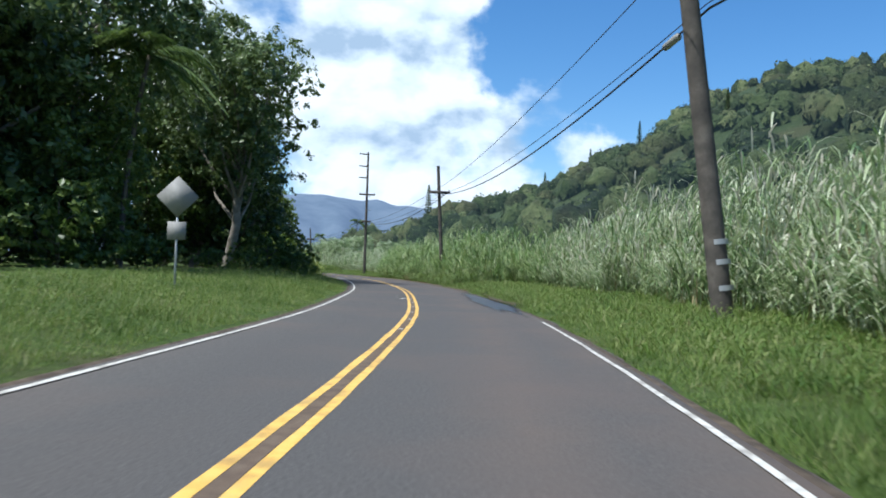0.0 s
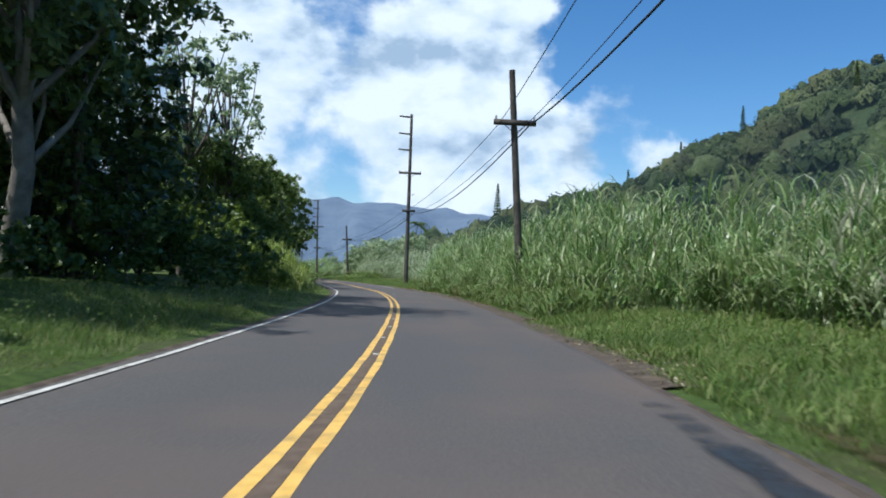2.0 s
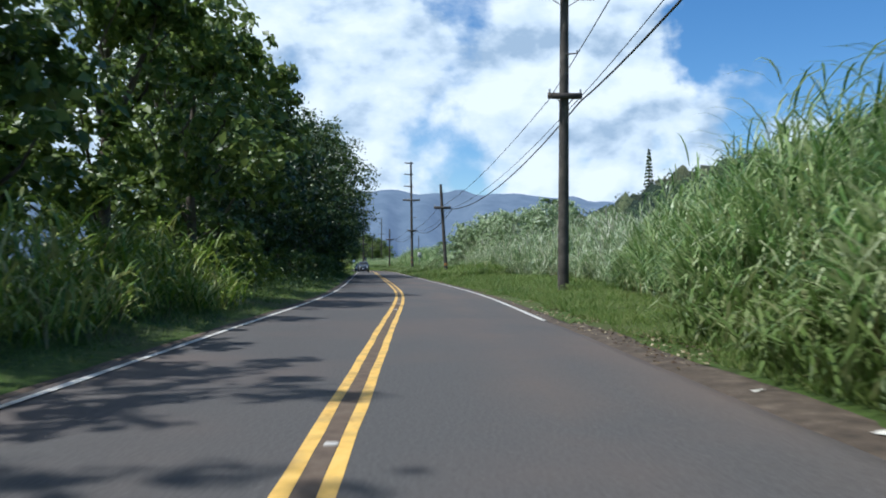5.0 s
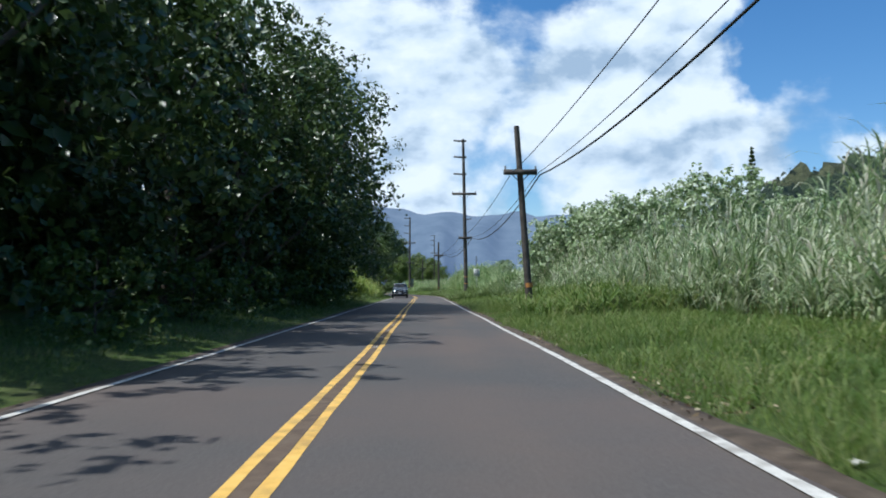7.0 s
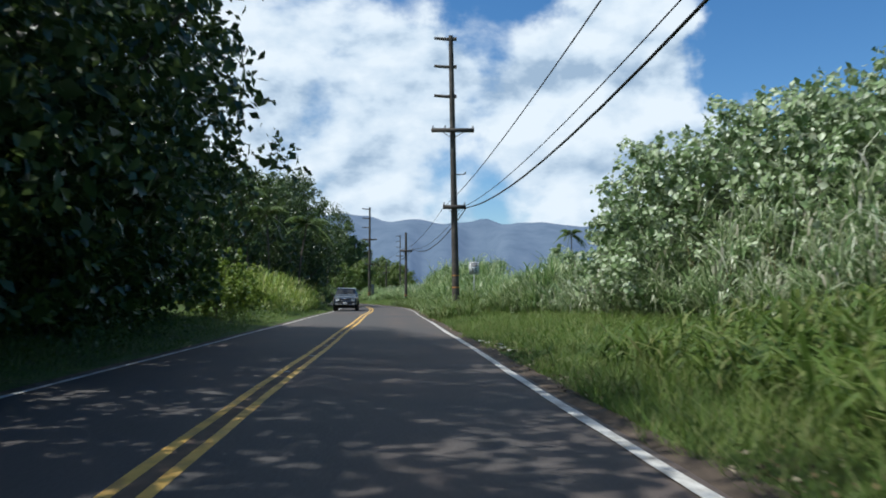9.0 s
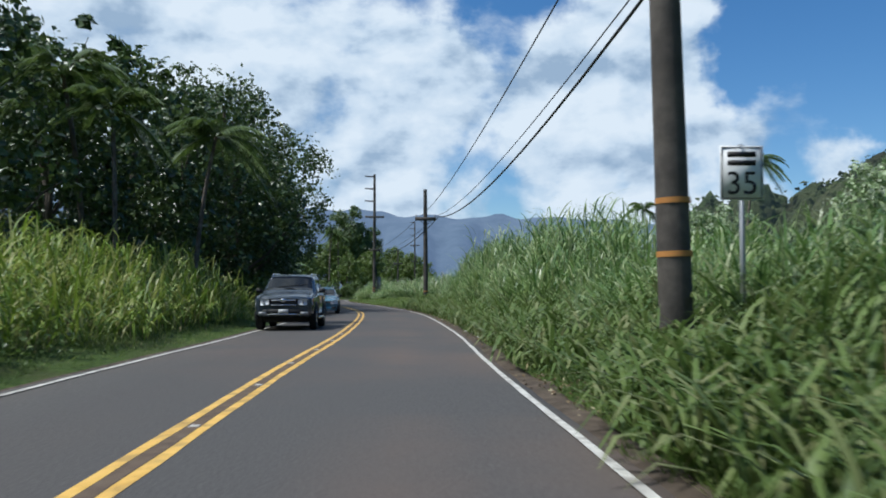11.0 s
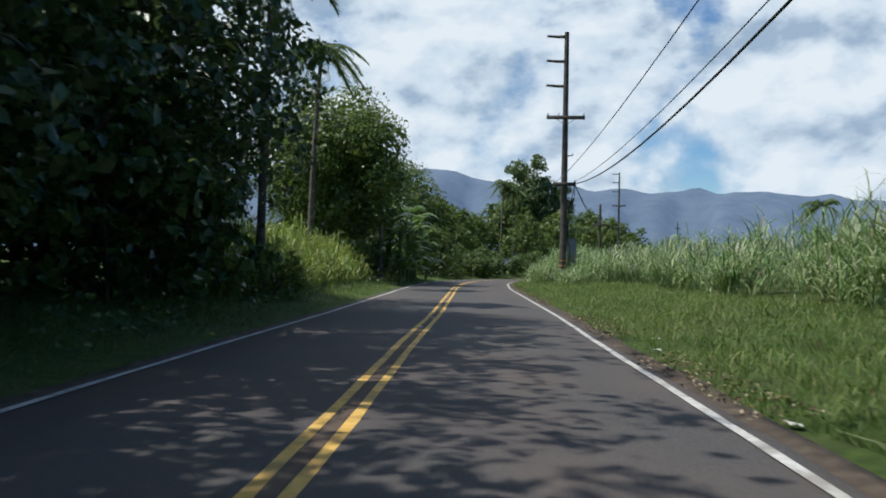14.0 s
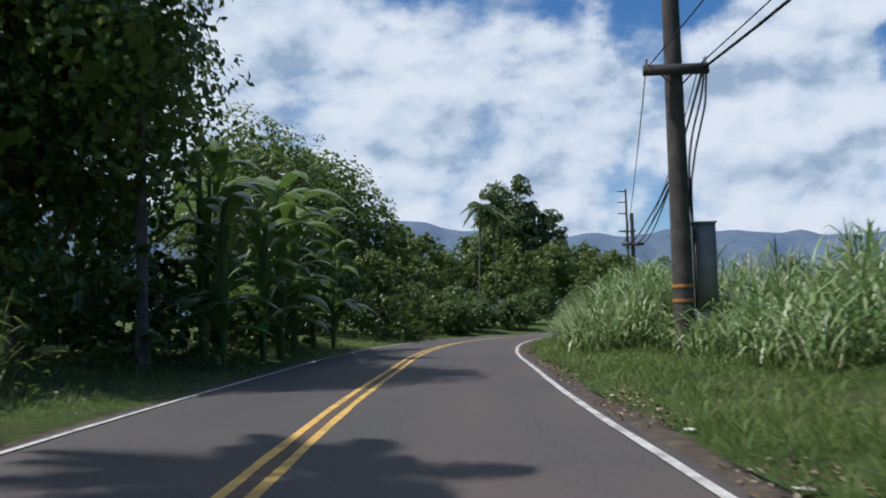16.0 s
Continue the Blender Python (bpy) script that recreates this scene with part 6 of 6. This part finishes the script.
def make_car(name, stations, paint, cowl, roof0, roof1, tail, wheels, wr, label, rack, suv):
    """cowl, roof0, roof1, tail: x of the windscreen's foot, the roof's front and rear edge, the rear window's foot."""
    root = new(name)
    xs = sorted(set([q[0] for q in stations]) | set(np.round(np.arange(0.3, stations[-1][0], 0.3), 2)))
    dense = [(x, *(float(np.interp(x, [q[0] for q in stations], [q[k] for q in stations])) for k in range(1, 6))) for x in xs]
    v, f = loft(dense)
    body = poly_part("body", v, f, paint, root)
    bm = bmesh.new()
    bm.from_mesh(body.data)
    bmesh.ops.recalc_face_normals(bm, faces=bm.faces[:])
    for q in bm.faces:
        q.smooth = True
    for q in bm.edges:
        q.smooth = q.calc_face_angle(0) < 0.42
    bm.to_mesh(body.data)
    bm.free()
    across = lambda x, k: [p * np.array([1, sg * k, 1]) for sg, order in ((-1, (6, 7, 8, 9)), (1, (8, 7, 6))) for p in [section(stations, x)[i] for i in order]]
    pane("windscreen", [across(x, 0.985) for x in np.linspace(cowl + 0.03, roof0 - 0.02, 6)], M_GLASS, root, "dark windscreen", 0.006)
    pane("rear_window", [across(x, 0.9) for x in np.linspace(roof1 + 0.05, tail - 0.06, 5)], M_GLASS, root, "dark rear window", 0.006)
    mid = (roof0 + roof1) / 2 - 0.05
    for sg in (-1, 1):
        def side(x, v_):
            p = section(stations, x)
            q = p[5] * (1 - v_) + p[6] * v_
            return q * np.array([1, sg, 1])
        a0, a1 = cowl + 0.25, roof0 + 0.1
        spans = ((lambda v_: a0 + (a1 - a0) * v_, lambda v_: mid - 0.05), (lambda v_: mid + 0.05, lambda v_: mid + 0.92), (lambda v_: mid + 1.02, lambda v_: roof1 + 0.12 - 0.25 * v_))
        for lo, hi in spans:
            pane("side_window", [[side(lo(v_) + (hi(v_) - lo(v_)) * u, v_) for u in np.linspace(0, 1, 6)] for v_ in (0.12, 0.5, 0.9)], M_GLASS, root, "dark side window", 0.006)
        for x0, x1 in ((cowl + 0.12, mid), (mid, mid + 0.97)):
            door = pane("door", [[section(stations, x)[i] * np.array([1, sg, 1]) for x in np.linspace(x0 + 0.012, x1 - 0.012, 5)] for i in (2, 3, 4)], paint, root, "", 0.004)
            h = section(stations, x1 - 0.15)[4]
            part("door_handle", box((x1 - 0.18, sg * (h[1] + 0.02), h[2] - 0.03), (0.18, 0.03, 0.025)), M_CHROME if suv else paint, door, smooth=False)
        p = section(stations, cowl + 0.35)[5]
        v2, f2 = box((cowl + 0.38, sg * (p[1] + 0.13), p[2] + 0.09), (0.10, 0.20 if suv else 0.14, 0.14 if suv else 0.10))
        v2[:, 2] += (np.abs(v2[:, 1]) > p[1] + 0.13) * 0.015
        part("mirror", (v2, f2), M_BLACK, root, smooth=False)
        part("mirror_arm", box((cowl + 0.38, sg * (p[1] + 0.02), p[2] + 0.05), (0.05, 0.1, 0.04)), M_BLACK, root, smooth=False)
        # wrap-round headlight with an amber corner
        z1 = stations[1][3] - 0.02
        tall, inner = (0.21, 0.46) if suv else (0.19, 0.40)
        w1 = stations[1][1]
        lens = [(-0.03, inner, 0.72), (-0.02, inner + 0.15, 1.0), (0.03, w1 - 0.12, 1.0), (0.14, w1 + 0.012, 1.0), (0.30, w1 + 0.03, 0.8), (0.46, w1 + 0.04, 0.35)]
        ring = lambda v_, part_: [np.array((a, sg * b, z1 - tall * (0.5 + (0.5 - v_) * c))) for a, b, c in part_]
        lamp = pane("headlight", [ring(v_, lens[:4]) for v_ in (0.0, 0.5, 1.0)], M_LAMP, root, "clear headlight", 0.02)
        pane("turn_lamp", [ring(v_, lens[3:]) for v_ in (0.0, 0.5, 1.0)], M_AMBER, lamp, "amber turn lamp", 0.02)
        part("reflector", disc_ring([(0.0, 0.0), (0.05, -0.01), (0.07, 0.02)], -0.03, sg * (inner + 0.16), z1 - tall * 0.5, 14), M_CHROME, lamp)
        part("fog_lamp", box((-0.05, sg * (w1 - 0.22), z1 - 0.46 if suv else z1 - 0.40), (0.05, 0.24, 0.09)), M_CERAM if suv else M_BLACK, root, smooth=False)
        if suv:
            part("side_step", tube([[1.45, sg * (w1 + 0.02), 0.40], [1.5, sg * (w1 + 0.09), 0.38], [3.1, sg * (w1 + 0.09), 0.38], [3.15, sg * (w1 + 0.02), 0.40]], [0.045] * 4, 7), M_CHROME, root, "bright side step")
        for wx in wheels:
            hw = section(stations, wx)[3][1]
            y = sg * (hw - 0.10)
            tyre = part("wheel", disc_ring([(wr * 0.62, -0.10), (wr * 0.93, -0.115), (wr, -0.08), (wr, 0.08), (wr * 0.93, 0.115), (wr * 0.62, 0.10)], wx, y, wr), M_TYRE, root)
            part("rim", disc_ring([(0.02, sg * 0.085), (wr * 0.5, sg * 0.075), (wr * 0.63, sg * 0.10), (wr * 0.63, -sg * 0.09)], wx, y, wr), M_CHROME, tyre, "bright metal rim")
            for k in range(5):
                a = k * 2 * math.pi / 5
                v2, f2 = box((0, 0, wr * 0.34), (0.07, 0.02, wr * 0.46))
                c, s_ = math.cos(a), math.sin(a)
                v2 = np.stack([v2[:, 0] * c + v2[:, 2] * s_ + wx, v2[:, 1] + y + sg * 0.095, -v2[:, 0] * s_ + v2[:, 2] * c + wr], 1)
                part("spoke", (v2, f2), M_CHROME, tyre, smooth=False)
            arc = [[wx + math.cos(q) * (wr + 0.075), sg * (hw - 0.02), wr + math.sin(q) * (wr + 0.075)] for q in np.linspace(-0.05, math.pi + 0.05, 15)]
            part("wheel_arch", tube(arc, [0.055] * 15, 7), M_BLACK, root, "dark wheel arch")
    gx, gz = stations[0][0], stations[0][3]
    gw = 0.86 if suv else 0.8
    gh = 0.24 if suv else 0.10
    rows = [[np.array((gx - 0.035 + 0.03 * abs(q) ** 2, q * gw / 2 * k_, gz + 0.03 - gh * v_)) for q in np.linspace(-1, 1, 7)] for v_, k_ in ((0.0, 1.0), (0.5, 1.0), (1.0, 0.88))]
    grille = pane("grille", rows, M_BLACK, root, "black grille", 0.02)
    for k in range(2 if suv else 0):
        part("grille_bar", tube([[gx - 0.065 + 0.03 * q * q, q * gw * 0.46, gz - 0.02 - 0.15 * k] for q in np.linspace(-1, 1, 7)], [0.020] * 7, 6), M_CHROME, grille, "chrome grille bar")
    if suv:
        part("badge", disc_ring([(0.0, 0.0), (0.06, 0.0), (0.07, 0.01)], 0, 0, 0, 18), M_CHROME, grille, "bright oval badge").matrix_basis = pose(gx - 0.09, 0, gz - 0.02, 0, 0, -90) @ Matrix.Diagonal((1.3, 1, 0.8, 1))
    bw = stations[0][1]
    rows = [[(gx + 0.20 * abs(q) ** 3 - d, q * (bw + 0.06), gz - 0.30 - z) for q in np.linspace(-1, 1, 9)] for d, z in ((0.0, 0.0), (0.07, 0.03), (0.08, 0.13), (0.0, 0.19))]
    bumper = pane("bumper", rows, M_BLACK if suv else paint, root, "", 0.02)
    part("bumper_strip", tube([[gx - 0.09 + 0.20 * abs(q) ** 3, q * (bw - 0.02), gz - 0.46] for q in np.linspace(-0.9, 0.9, 9)], [0.022] * 9, 6), M_CHROME, bumper, "bright bumper strip")
    part("number_plate", box((gx - 0.105, 0, gz - 0.37), (0.012, 0.31, 0.13)), M_PLATE, bumper, smooth=False)
    az, aw = section(stations, roof0)[8][2], section(stations, roof0)[7][1]
    bz = section(stations, roof1)[8][2]
    for sg in (-1, 1):
        part("roof_rail", tube([[roof0 + 0.15, sg * (aw - 0.04), az - 0.01], [roof0 + 0.25, sg * (aw - 0.04), az + 0.08], [roof1 - 0.35, sg * (aw - 0.05), bz + 0.08], [roof1 - 0.25, sg * (aw - 0.05), bz - 0.02]], [0.022] * 4, 7), M_CHROME, root, "bright roof rail")
    if rack:
        for xx in (roof0 + 0.4, roof0 + 1.0):
            part("rack_bar", box((xx, 0, az + 0.11), (0.06, 2 * aw + 0.1, 0.035)), M_CHROME, root, "pale roof rack bar", False)
            for yy in (-0.42, -0.1, 0.36):
                part("rack_upright", box((xx, yy, az + 0.17), (0.035, 0.03, 0.11)), M_CHROME, root, smooth=False)
    part("wiper", tube([section(stations, cowl + 0.1)[8] + np.array([0, -0.1, 0.03]), section(stations, cowl + 0.22)[8] * np.array([1, -1, 1]) + np.array([0, 0, 0.03])], [0.01, 0.008], 5), M_BLACK, root)
    part("underbody", box((stations[-1][0] / 2 + 0.05, 0, 0.36), (stations[-1][0] - 0.7, 1.4, 0.22)), M_BLACK, root, smooth=False)
    tagged(root, label, "car")
    return root


SUV = [(0.0, 0.80, 0.46, 0.98, 0.66, 1.01), (0.06, 0.88, 0.44, 1.03, 0.74, 1.08), (0.3, 0.945, 0.42, 1.08, 0.80, 1.14), (1.05, 0.96, 0.40, 1.13, 0.82, 1.20), (1.25, 0.965, 0.40, 1.15, 0.81, 1.22), (1.40, 0.965, 0.40, 1.16, 0.80, 1.27),
       (1.98, 0.965, 0.40, 1.18, 0.72, 1.76), (2.3, 0.965, 0.40, 1.18, 0.72, 1.82), (3.7, 0.965, 0.40, 1.18, 0.71, 1.82), (4.4, 0.95, 0.42, 1.17, 0.68, 1.78), (4.70, 0.92, 0.44, 1.15, 0.74, 1.26), (4.82, 0.86, 0.50, 1.06, 0.70, 1.12)]
HATCH = [(0.0, 0.66, 0.34, 0.70, 0.5, 0.72), (0.14, 0.78, 0.26, 0.78, 0.62, 0.81), (0.6, 0.83, 0.24, 0.84, 0.68, 0.90), (1.05, 0.845, 0.24, 0.90, 0.68, 0.97), (1.2, 0.845, 0.24, 0.92, 0.66, 1.02),
         (1.95, 0.845, 0.24, 0.94, 0.56, 1.42), (2.3, 0.845, 0.24, 0.94, 0.56, 1.47), (3.1, 0.84, 0.24, 0.95, 0.55, 1.45), (3.7, 0.83, 0.26, 0.95, 0.52, 1.30), (4.15, 0.80, 0.30, 0.93, 0.60, 1.0), (4.3, 0.74, 0.36, 0.85, 0.56, 0.90)]
suv_car = make_car("suv_car", SUV, M_SUV, 1.40, 1.98, 4.4, 4.70, (0.92, 3.72), 0.40, "dark grey sport utility vehicle in the oncoming lane", False, True)
blue_car = make_car("hatchback_car", HATCH, M_BLUE, 1.2, 1.95, 3.1, 4.15, (0.82, 3.4), 0.30, "light blue hatchback car with a roof rack", True, False)


def park(ob, y, off):
    x_, y_ = on_road(SY(y), off)
    k = int(np.interp(SY(y), ARC, np.arange(len(ARC))))
    ob.matrix_basis = pose(float(x_), float(y_), 0.0, 0, 0, math.degrees(math.atan2(TAN[k, 1], TAN[k, 0])))


park(suv_car, 231.2, -2.0)
park(blue_car, 250.8, -2.1)
